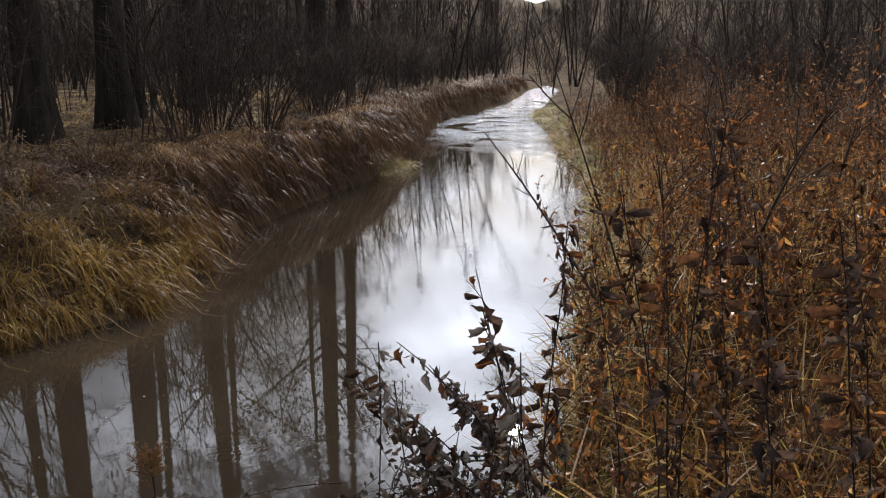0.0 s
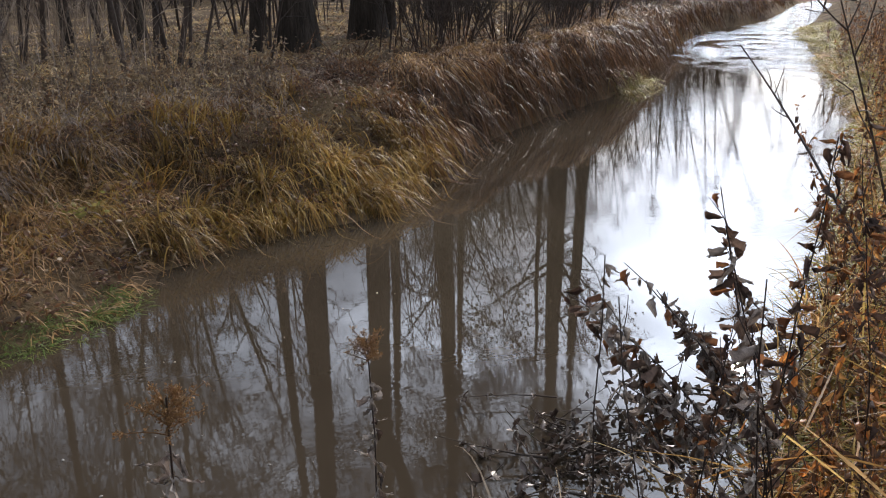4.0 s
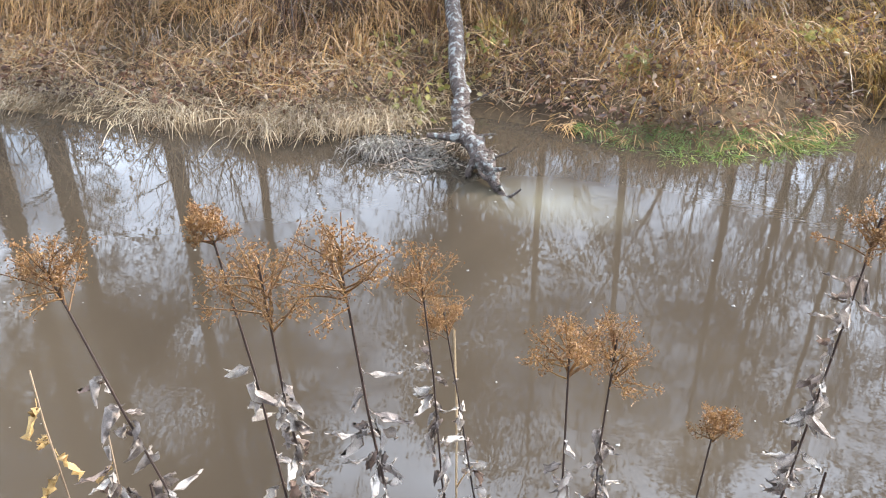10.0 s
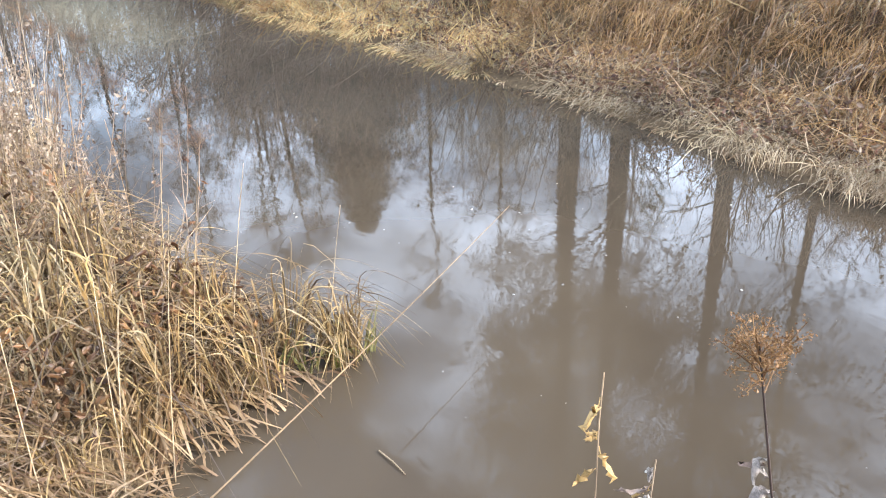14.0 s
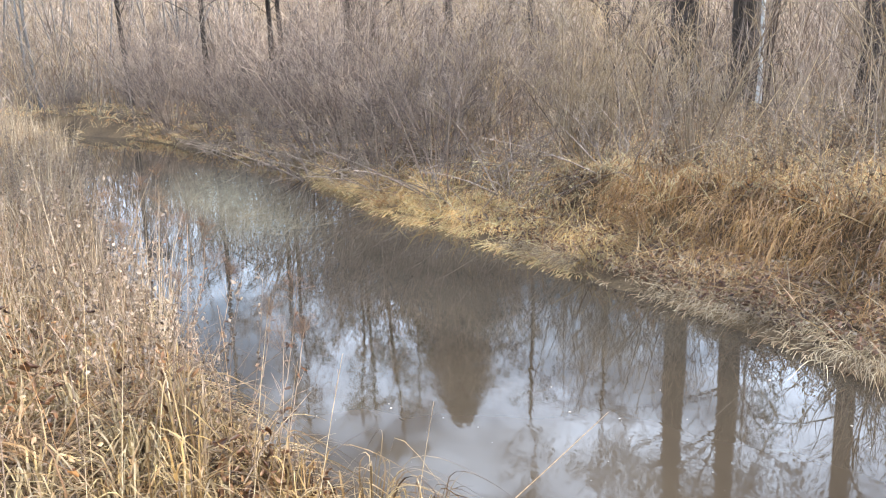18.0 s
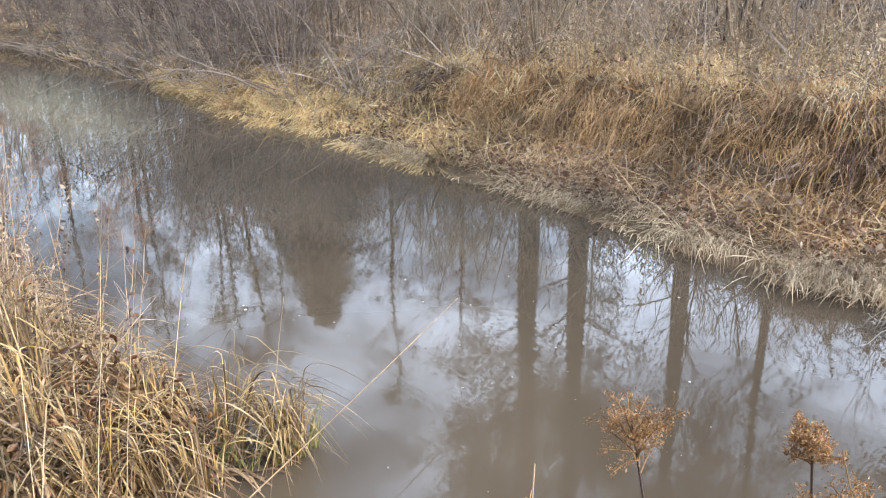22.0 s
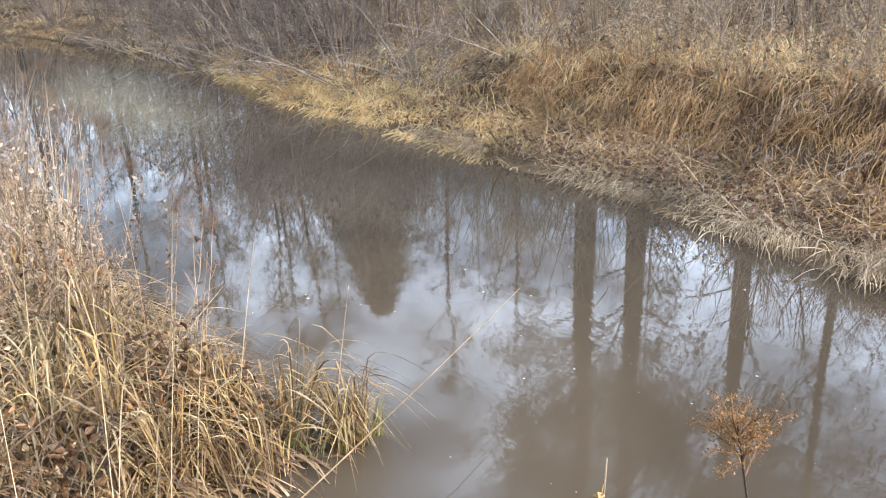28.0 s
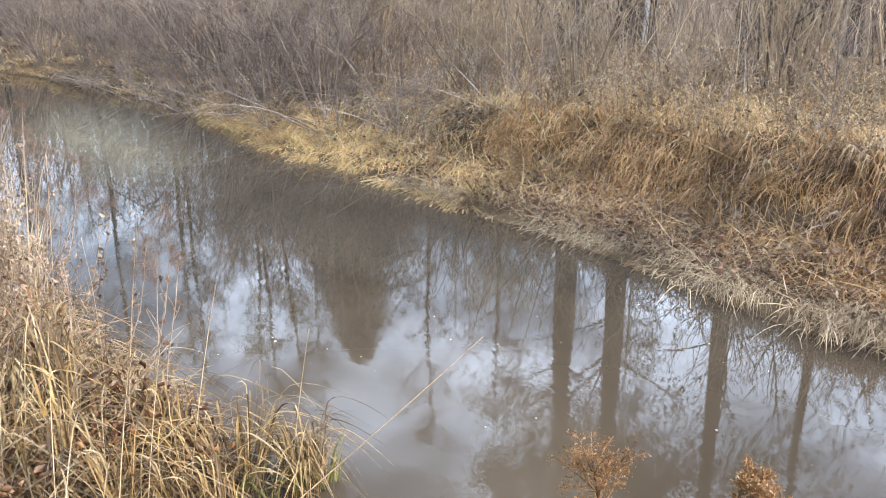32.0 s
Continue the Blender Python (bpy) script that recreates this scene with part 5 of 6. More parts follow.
tufts(so, c, w, 22, 0.5, 0.01, 0.4, 0.16, (0.5, 1.3), (0.1, 1.2))
stuff("weed_grass", so, plant_mat("olive_grass", [(0.5, 0.28, 0.09), (0.29, 0.15, 0.053), (0.68, 0.45, 0.18), (0.075, 0.04, 0.021), (0.5, 0.22, 0.07), (0.72, 0.53, 0.28), (0.6, 0.43, 0.13), (0.11, 0.06, 0.03), (0.3, 0.12, 0.04)], 0.65), "yellowing grass under the weeds", "grass")

so = Soup()
c, d, w = scatter(420, (1.6, 24), (0.8, 18), 0.0, 0.8, False)
tufts(so, c, w, 32, 0.42, 0.012, 0.5, 0.14, (0.5, 1.4), (0.1, 1.2))
stuff("edge_grass", so, M_EDGEGRASS, "yellow-green grass along the water below the weeds", "grass")


def weeds(spots, height, leaves, leaf, stem_mat, leaf_mat, label, name):
    n = len(spots)
    st, lf = Soup(), Soup()
    L = height * RNG.uniform(0.6, 1.15, n) * np.interp(np.hypot(spots[:, 0], spots[:, 1]), [1.8, 5], [0.62, 1.0])
    p = curves(spots - (0, 0, 0.05), unit(np.concatenate([RNG.normal(0, 0.16, (n, 2)), np.ones((n, 1))], 1)), L, RNG.normal(0, 0.1, (n, 3)), np.zeros(n), 4)
    tube_soup(st, p, np.full(n, 0.0045), np.full(n, 0.0015), 3)
    q = grow_branches(st, p, 5, height * 0.22, 0.002, 0.001, 2, 3, 0.5, 0.45, 0.5)
    at, way, _ = offshoots(p, leaves, 0.1, 0.15, 1.0, -1.1, 0.8)
    leaf_soup(lf, at, leaf * RNG.uniform(0.4, 1.3, len(at)), way, 1.2, 0.5)
    at, way, _ = offshoots(q, 4, 0.1, 0.3, 1.0, -0.2, 0.8)
    leaf_soup(lf, at, leaf * RNG.uniform(0.25, 0.7, len(at)), way, 0.9, 0.6)
    stuff(name + "_stems", st, stem_mat, "stems of the " + label, "weeds")
    stuff(name, lf, leaf_mat, label, "weeds")


c, d, w = scatter(1750, (1.5, 17), (-5, 12), 0.1, 6.5, False)
keep = ~((np.hypot(c[:, 0], c[:, 1]) < 1.9))
weeds(c[keep], 1.0, 26, 0.031, M_STEM, M_WEED, "withered russet weeds on the near bank", "weeds")
c, d, w = scatter(480, (2.2, 17), (-5, 12), 0.5, 6.5, False)
keep = ~((np.hypot(c[:, 0], c[:, 1]) < 2.3))
weeds(c[keep], 1.55, 36, 0.033, M_STEM, M_WEED, "taller withered weeds among the russet ones", "tall_weeds")
c, d, w = scatter(230, (1.5, 5.5), (-2.5, 4), 0.05, 4.0, False)
keep = ~((np.hypot(c[:, 0], c[:, 1]) < 1.8))
weeds(c[keep], 1.15, 34, 0.042, M_STEM, M_WEED, "broad-leaved withered weeds close by", "broad_weeds")
c, d, w = scatter(420, (-14, -3.0), (-5, 1.6), 0.02, 4.0, False)
weeds(c, 0.85, 7, 0.018, M_TWIG, M_LITTER, "dry brown weeds among the pale grass", "dry_weeds")
c, d, w = scatter(1300, (-14, 3), (4.5, 10), 1.3, 5.5, True)
weeds(c, 0.6, 16, 0.035, M_TWIG_PALE, M_TAN, "dry pale herbs on the upper bank", "dry_herbs")


# ---- near plants, one by one ----
def leaf_mesh(name, material, ratio, curl, roll):
    """A withered leaf one unit long, curled along and across, with a short stalk."""
    so = Soup()
    u, w = np.linspace(0, 1, 6), np.linspace(-1, 1, 5)
    uu, ww = np.meshgrid(u, w, indexing="ij")
    wide = np.sin(np.pi * np.clip(uu * 0.93 + 0.04, 0, 1)) ** 0.8 * ratio * 0.5 * (1 + 0.15 * np.sin(uu * 17 + ww * 3))
    a = roll * ww
    x = np.where(np.abs(roll) > 0.05, np.sin(a) / max(abs(roll), 0.05), ww) * wide
    z = (1 - np.cos(a)) * wide + curl * uu ** 2 + 0.05 * np.sin(uu * 9 + ww * 4)
    v = np.stack([x, uu, z], -1).reshape(-1, 3)
    i = np.arange(30).reshape(6, 5)
    so.add(v + RNG.normal(0, 0.07, v.shape), np.stack([i[:-1, :-1], i[1:, :-1], i[1:, 1:], i[:-1, 1:]], -1))
    tube_soup(so, np.array([[(0, -0.25, 0.06), (0, -0.1, 0.02), (0, 0.03, 0.0)]]), np.array([0.012]), np.array([0.012]), 3)
    return so.mesh(name, material, True)


GREY_LEAVES = [leaf_mesh("leaf", M_GREYLEAF, r, c, q) for r, c, q in [(0.55, 0.7, 1.3), (0.45, -0.9, 1.0), (0.7, 0.3, 2.0), (0.4, 1.0, 0.8), (0.62, -0.5, 2.3), (0.75, -1.1, 1.6)]]
BROWN_LEAVES = [leaf_mesh("leaf", M_BROWNLEAF, r, c, q) for r, c, q in [(0.8, 0.9, 2.4), (0.6, -1.0, 2.8), (0.9, 0.6, 2.0), (0.7, -0.7, 3.0), (0.6, 1.3, 1.8)]]
YELLOW_LEAVES = [leaf_mesh("leaf", M_YELLOW, r, c, q) for r, c, q in [(0.3, 0.2, 0.5), (0.26, -0.3, 0.8)]]


def hang_leaves(parent, p, count, size, meshes, lo=0.1, hi=0.8, sag=-1.1):
    """Leaves on the line p (k, 3), each a part."""
    at, way, _ = offshoots(p[None], count, 0.1, lo, hi, sag, 0.9)
    for q, w in zip(at, way):
        m = meshes[int(RNG.integers(len(meshes)))]
        ob = new("leaf", m)
        ob.parent = parent
        rot = Vector(w).to_track_quat("Y", "Z").to_matrix().to_4x4() @ Matrix.Rotation(RNG.uniform(-1.2, 1.2), 4, "Y")
        s = size * RNG.uniform(0.55, 1.25)
        ob.matrix_basis = Matrix.Translation(Vector(q) + Vector(w) * s * 0.25) @ rot @ Matrix.Scale(s, 4)


def herb(name, label, category, group, top, base, bow=0.03, head=0.0, leaves=10, leaf=0.04, meshes=None, seeds=240, twig=0, thick=0.0032, stem=None, leaf_span=(0.05, 0.75), seed_mat=None):
    """A standing dead herb: stem, withered leaves, and a branching seed head of the width given."""
    z = float(lie([base[:2]])[0][0]) - 0.04
    o = np.array([base[0], base[1], z])
    t = thing(name, label, category, group, "", tuple(o))
    a, b = np.zeros(3), np.array(top, float) - o
    k = 10
    s = np.linspace(0, 1, k + 1)[:, None]
    side = unit(np.cross(b, RNG.normal(0, 1, 3)))
    p = a + (b - a) * s + side * bow * np.sin(np.pi * s) + np.cumsum(RNG.normal(0, 0.0025, (k + 1, 3)), 0) + RNG.normal(0, 0.0022, (k + 1, 3))
    so = Soup()
    tube_soup(so, p[None], np.array([thick * 1.25]), np.array([thick * 0.5]), 6)
    if twig:
        grow_branches(so, p[None], twig, 0.16, thick * 0.5, 0.0008, 4, 4, 0.4, 0.3, 0.45)
    part("stem", so, stem or M_STEM_DARK, t, smooth=True)
    if head:
        # a loose dome of fine branches that fan from the stem's end, seeds thickest on its outside
        so, sd = Soup(), Soup()
        axis_ = unit(b)
        n = 22
        u = RNG.uniform(0.0, 1.0, n) ** 1.3
        at = p[-1] - axis_ * (head * 1.1) * u[:, None] - axis_ * head * 0.35
        around = RNG.normal(0, 1, (n, 3))
        around = unit(around - (around @ axis_)[:, None] * axis_)
        way = unit(around * RNG.uniform(0.2, 1.6, (n, 1)) + axis_ * 0.6 + np.array([0, 0, 0.15]))
        q = curves(at, way, head * (1.0 + 0.45 * u) * RNG.uniform(0.75, 1.2, n), RNG.normal(0, 0.15, (n, 3)), np.full(n, -0.1), 4)
        tube_soup(so, q, np.full(n, 0.0009), np.full(n, 0.0004), 3)
        r = grow_branches(so, q, 9, head * 0.42, 0.0003, 0.0002, 2, 3, 0.1, 0.35, 0.75)
        part("spray", so, M_SEED, t, "fine rusty branching spray")["kind"] = "stuff"
        at, way, _ = offshoots(r, max(3, seeds // len(r)), 0.1, 0.3, 1.0, 0.3, 0.8)
        at = at + RNG.normal(0, head * 0.07, at.shape)
        leaf_soup(sd, at, RNG.uniform(0.001, 0.0025, len(at)) * (1.0 if head < 0.06 else 1.8), way, 0.8, 0.8)
        part("seed_head", sd, seed_mat or M_SEED, t, "rusty brown seed head")["kind"] = "stuff"
    if leaves:
        hang_leaves(t, p, leaves, leaf, meshes or GREY_LEAVES, *leaf_span)
    return t


GOLD = "dead goldenrod with rusty seed head and withered grey leaves"
for top, base, head, leaves in [
        ((-0.453, 0.437, 1.632), (-0.12, 0.5), 0.03, 15), ((-0.298, 0.452, 1.65), (-0.22, 0.5), 0.036, 22), ((-0.328, 0.467, 1.688), (-0.25, 0.5), 0.018, 6), ((-0.22, 0.455, 1.685), (-0.12, 0.53), 0.032, 16),
        ((-0.268, 0.675, 1.515), (-0.2, 0.66), 0.034, 15), ((-0.268, 0.803, 1.385), (-0.03, 0.68), 0.03, 14), ((-0.088, 0.575, 1.545), (-0.09, 0.62), 0.03, 14), ((-0.054, 0.63, 1.52), (-0.04, 0.64), 0.036, 16),
        ((0.03, 0.72, 1.38), (0.05, 0.7), 0.022, 8), ((0.147, 0.70, 1.61), (0.03, 0.78), 0.024, 46), ((0.42, 0.89, 1.56), (0.44, 0.84), 0.02, 42)]:
    herb("goldenrod", GOLD, "dead plant", "goldenrods on the near bank", top, base, 0.012, head * 1.1, int(leaves * 2.2), 0.019, None, 1500, 0, 0.0019, None, (0.7, 0.93) if leaves < 30 else (0.5, 0.97))
herb("bare_stalk", "bare bleached stalk among the goldenrods", "stalk", "", (-0.298, 0.89, 1.287), (-0.25, 0.7), 0.012, 0, 0, 0.03, None, 0, 1, 0.0026, M_TAN)
for top, base, leaves, leaf in [((-0.22, 0.62, 1.27), (-0.2, 0.66), 34, 0.031), ((0.2, 0.86, 1.22), (0.22, 0.84), 34, 0.032), ((-0.62, 0.63, 1.16), (-0.58, 0.62), 28, 0.031), ((0.33, 0.9, 1.15), (0.4, 0.86), 34, 0.032), ((-0.42, 0.66, 1.2), (-0.4, 0.7), 28, 0.031), ((-0.3, 0.74, 1.1), (-0.3, 0.76), 30, 0.031), ((-0.1, 0.66, 1.12), (-0.08, 0.7), 30, 0.031)]:
    herb("dead_herb", "low dead herb with curled pale grey leaves", "dead plant", "low herbs on the near bank", top, base, 0.02, 0, leaves, leaf, GREY_LEAVES, 0, 2, 0.003, None, (0.45, 1.0))
# a willow shoot with its last yellow leaves
RNG = np.random.default_rng(41)
shoot = herb("willow_shoot", "willow shoot with a few last yellow leaves", "shoot", "", (-1.15, 0.91, 0.99), (-1.07, 0.98), 0.04, 0, 8, 0.05, YELLOW_LEAVES, 0, 0, 0.003, M_TWIG_TAN, (0.68, 0.96))
herb("willow_shoot", "withered willow shoot hung with curled grey leaves", "shoot", "", (-0.95, 0.88, 0.93), (-0.88, 0.84), 0.05, 0, 60, 0.046, GREY_LEAVES + YELLOW_LEAVES[:1], 0, 3, 0.003, M_TWIG_TAN, (0.35, 0.98))

# dark leafy weeds against the water and the russet bank downstream
for top, base, leaves, leaf, head in [
        ((0.93, 0.99, 1.44), (0.98, 0.9), 26, 0.034, 0), 
        ((0.95, 1.06, 1.5), (1.0, 0.98), 24, 0.036, 0),
        ((1.29, 0.88, 1.70), (1.31, 0.84), 30, 0.05, 0), ((1.24, 1.06, 1.58), (1.32, 0.96), 30, 0.05, 0), ((0.97, 0.73, 1.58), (1.1, 0.55), 12, 0.055, 0), ((1.31, 0.60, 1.91), (1.36, 0.54), 16, 0.05, 0),
        ((1.35, 0.81, 1.78), (1.42, 0.74), 24, 0.05, 0), ((1.37, 0.55, 1.80), (1.43, 0.46), 26, 0.055, 0), ((1.31, 0.39, 1.76), (1.36, 0.34), 26, 0.055, 0),
        ((1.28, 0.66, 1.65), (1.35, 0.57), 28, 0.05, 0), ((1.45, 0.2, 1.6), (1.5, 0.2), 24, 0.055, 0), ((1.6, 0.45, 1.75), (1.66, 0.4), 26, 0.055, 0), ((1.7, 0.75, 1.7), (1.75, 0.7), 26, 0.055, 0),
        ((0.95, 0.82, 1.62), (1.09, 0.67), 22, 0.04, 0), ((1.02, 0.8, 1.45), (1.1, 0.75), 26, 0.042, 0), ((1.1, 0.86, 1.38), (1.14, 0.8), 26, 0.042, 0), ((1.5, 1.2, 1.25), (1.45, 1.1), 20, 0.05, 0.05), ((1.15, 0.95, 1.25), (1.2, 0.9), 26, 0.042, 0),
        ((1.2, 0.35, 1.35), (1.3, 0.3), 18, 0.05, 0), ((1.5, -0.05, 1.7), (1.55, -0.1), 22, 0.055, 0), ((1.8, 1.15, 1.5), (1.85, 1.1), 24, 0.05, 0), ((1.9, 0.3, 1.6), (1.95, 0.3), 24, 0.055, 0)]:
    # past x 1.15 the leaves are coloured dark brown for being backlit
    herb("leafy_weed", "dead weed hung with curled leaves, coloured dark brown for backlight" if top[0] > 1.15 else "dead weed hung with crumpled grey-brown leaves", "dead plant", "leafy weeds by the water", top, base, 0.07, head, int(leaves * (1.8 if top[0] < 1.12 else 2.5)), leaf * (0.62 if top[0] < 1.12 else 0.58),
         GREY_LEAVES + BROWN_LEAVES[:1] if top[0] < 1.15 else BROWN_LEAVES, 260, 6, 0.0024, None, (0.25, 1.0))

# a thin sapling on the near bank and the dead branch that slants out of it over the water
kinds = [twiggy("sapling", "thin dark sapling with crooked twigs among the weeds", "sapling", "saplings in the weeds", 4, 1.9, 0.35, 0.05, M_TWIG_DARK, 3, 0.011, 7) for i in range(2)]
plant_copies(kinds, [(4.3, 2.05), (7.4, 3.6), (5.9, 2.2), (9.6, 4.6)], 0.8, 1.1)
t = thing("dead_branch", "thin dead branch slanting over the water", "branch", "", "", (3.9, 2.3, 0.42))
so = Soup()
p = curves(np.array([[0.0, 0.0, 0.0]]), unit(np.array([[0.15, 0.75, 0.85]])), np.array([1.6]), np.array([[0.0, 0.1, -0.05]]), np.zeros(1), 8)
tube_soup(so, p, np.array([0.011]), np.array([0.004]), 6)
branch = part("branch", so, M_STEM_DARK, t, smooth=True)
so = Soup()
grow_branches(so, p, 7, 0.3, 0.004, 0.0015, 3, 4, 0.1, 0.3, 0.6)
part("spray", so, M_STEM_DARK, branch)["kind"] = "stuff"

# a withered bush that leans out over the shallows
for top, base in [((1.88, 2.3, 0.82), (2.3, 1.62)), ((2.05, 2.4, 0.72), (2.35, 1.66)), ((2.2, 2.35, 0.85), (2.4, 1.66)), ((2.35, 2.3, 0.7), (2.45, 1.7)), ((2.1, 2.15, 0.6), (2.3, 1.62)), ((2.5, 2.35, 0.6), (2.55, 1.75)), ((2.0, 2.1, 0.5), (2.25, 1.6)), ((2.3, 2.5, 0.45), (2.45, 1.72)), ((2.6, 2.2, 0.8), (2.65, 1.78))]:
    herb("withered_shrub", "low shrub shoot with crumpled pale grey leaves over the water", "shrub", "shrub shoots over the shallows", top, base, 0.14, 0, 44, 0.058, GREY_LEAVES + BROWN_LEAVES[:2], 0, 6, 0.004, None, (0.35, 1.0))


# ---- the log, the debris, the stalk over the water ----
def log():
    z0 = 0.02
    t = thing("log", "fallen dead trunk with lichen-grey bark reaching into the water", "log", "", "", (-1.35, 4.25, z0))
    pts = np.array([(-0.95, 3.78, -0.05), (-1.1, 3.93, 0.05), (-1.2, 4.08, 0.09), (-1.37, 4.28, 0.13), (-1.55, 4.72, 0.28), (-1.76, 5.31, 0.47), (-2.02, 5.95, 0.66), (-2.35, 6.9, 0.82), (-2.75, 8.1, 0.95)]) - (-1.35, 4.25, z0)
    s = np.linspace(0, len(pts) - 1, 29)
    p = np.stack([np.interp(s, range(len(pts)), pts[:, i]) for i in range(3)], -1) + RNG.normal(0, 0.006, (29, 3))
    so = Soup()
    k1, sides = 29, 12
    tan = unit(np.gradient(p, axis=0))
    a = unit(np.cross(tan, (0, 0, 1.0)))
    b = np.cross(tan, a)
    ang = np.arange(sides) * 2 * np.pi / sides
    r = np.interp(np.linspace(0, 1, k1), [0, 0.1, 0.17, 0.24, 0.33, 0.6, 1], [0.013, 0.026, 0.046, 0.064, 0.056, 0.053, 0.046])[:, None] * (1 + 0.2 * RNG.normal(0, 1, (k1, sides)) * np.interp(np.arange(k1), [8, 14], [1.5, 0.7])[:, None])
    ring = p[:, None] + r[..., None] * (a[:, None] * np.cos(ang)[None, :, None] + b[:, None] * np.sin(ang)[None, :, None])
    i = np.arange(k1 * sides).reshape(k1, sides)
    so.add(ring, np.stack([i[:-1], np.roll(i, -1, 1)[:-1], np.roll(i, -1, 1)[1:], i[1:]], -1))
    trunk = part("trunk", so, M_LOG, t, smooth=True)
    for u, way, L, r0 in [(7, (-0.45, -0.5, -0.1), 0.16, 0.036), (10, (-0.85, -0.1, 0.02), 0.22, 0.034), (5, (0.5, -0.3, 0.0), 0.16, 0.02), (10, (0.8, -0.2, 0.35), 0.4, 0.009), (7, (0.7, -0.2, 0.1), 0.3, 0.008), (3, (-0.6, -0.3, 0.05), 0.14, 0.018), (12, (0.6, 0.1, 0.4), 0.3, 0.007), (2, (0.3, -0.6, 0.3), 0.07, 0.02), (4, (-0.2, -0.4, 0.5), 0.06, 0.024), (6, (0.6, 0.3, 0.3), 0.06, 0.022), (9, (0.7, -0.3, -0.5), 0.34, 0.011), (1, (0.7, -0.4, 0.35), 0.12, 0.012), (11, (-0.6, 0.2, 0.5), 0.05, 0.025)]:
        q = curves(p[u][None], unit(np.array([way])), np.array([L]), RNG.normal(0, 0.2, (1, 3)), np.zeros(1), 5)
        so = Soup()
        tube_soup(so, q, np.array([r0]), np.array([r0 * 0.45]), 7)
        part("branch_stub", so, M_LOG, trunk, smooth=True)


log()
so = Soup()
q = np.stack([RNG.normal(-1.62, 0.17, 150), RNG.normal(4.2, 0.15, 150), RNG.uniform(0.006, 0.03, 150)], -1)
tufts(so, q, np.tile([0.0, -1.0], (150, 1)), 16, 0.09, 0.005, 0.1, 0.05, (0.5, 1.0), (0.8, 3.5))
q = np.stack([RNG.normal(-1.86, 0.05, 22), RNG.normal(4.14, 0.06, 22), np.full(22, 0.05)], -1)
hanging(so, q, np.tile([-0.3, -0.9], (22, 1)), 20, 0.22, 0.006, 0.55, 0.04)
q = np.stack([RNG.normal(-1.55, 0.15, 110), RNG.normal(4.18, 0.13, 110), RNG.uniform(0.01, 0.06, 110)], -1)
leaf_soup(so, q, RNG.uniform(0.014, 0.034, 110), RNG.normal(0, 1, (110, 3)) * (1, 1, 0.3), 0.8, 0.7)
stuff("flood_debris", so, M_DEBRIS, "pale flood debris and dead grass lodged by the log", "debris")
so = Soup()
q = np.stack([RNG.normal(-1.6, 0.16, 40), RNG.normal(4.22, 0.13, 40), RNG.uniform(0.0, 0.05, 40)], -1)
p = curves(q, unit(RNG.normal(0, 1, (40, 3)) * (1, 1, 0.12)), RNG.uniform(0.08, 0.24, 40), RNG.normal(0, 0.2, (40, 3)) * (1, 1, 0.2), np.zeros(40), 4)
tube_soup(so, p, RNG.uniform(0.002, 0.005, 40), np.full(40, 0.001), 4)
stuff("drift_twigs", so, M_TWIG_PALE, "drift twigs caught against the log", "twigs")
t = thing("stalk", "long pale dry stalk leaning over the water", "stalk", "", "", (-2.02, 0.2, 0.3))
so = Soup()
q = curves(np.array([[0.0, 0.0, -0.02]]), unit(np.array([[-0.97, 1.77, 0.05]])), np.array([2.08]), np.array([[0.0, 0.0, 0.02]]), np.zeros(1), 10)
tube_soup(so, q, np.array([0.0032]), np.array([0.0014]), 5)
part("stem", so, M_STRAW_DIM, t)

# floating things
so = Soup()
n = 190
c = np.stack([RNG.uniform(-4.6, 2.6, n), RNG.uniform(0.9, 4.6, n)], -1)
c = c[in_stream(c) & (RNG.random(n) < 0.8)]
for x, y in c:
    r = 0.0022 + 0.006 * RNG.random() ** 2
    a = np.linspace(0, 2 * np.pi, 9)[:-1]
    ring = np.stack([x + r * np.cos(a) * RNG.uniform(0.7, 1.3, 8), y + r * np.sin(a) * RNG.uniform(0.7, 1.3, 8), np.full(8, 0.002)], -1)
    top = ring * 1.0
    top[:, :2] = (ring[:, :2] - (x, y)) * 0.6 + (x, y)
    top[:, 2] = 0.002 + r * 0.35
    i = np.arange(8)
    so.add(np.concatenate([ring, top]), np.concatenate([np.stack([i, (i + 1) % 8, (i + 1) % 8 + 8, i + 8], -1), [[8, 9, 10, 11], [8, 11, 12, 15], [12, 13, 14, 15]]]))
stuff("foam_flecks", so, M_FOAM, "white foam flecks drifting on the stream", "foam")
t = thing("floating_stick", "short pale stick floating on the water", "stick", "", "", (-2.15, 0.88, 0.006))
so = Soup()
tube_soup(so, np.array([[(-0.08, -0.01, 0.0), (0, 0.003, 0.003), (0.08, 0.01, 0.0)]]), np.array([0.0032]), np.array([0.002]), 6)
part("wood", so, M_TWIG_TAN, t)

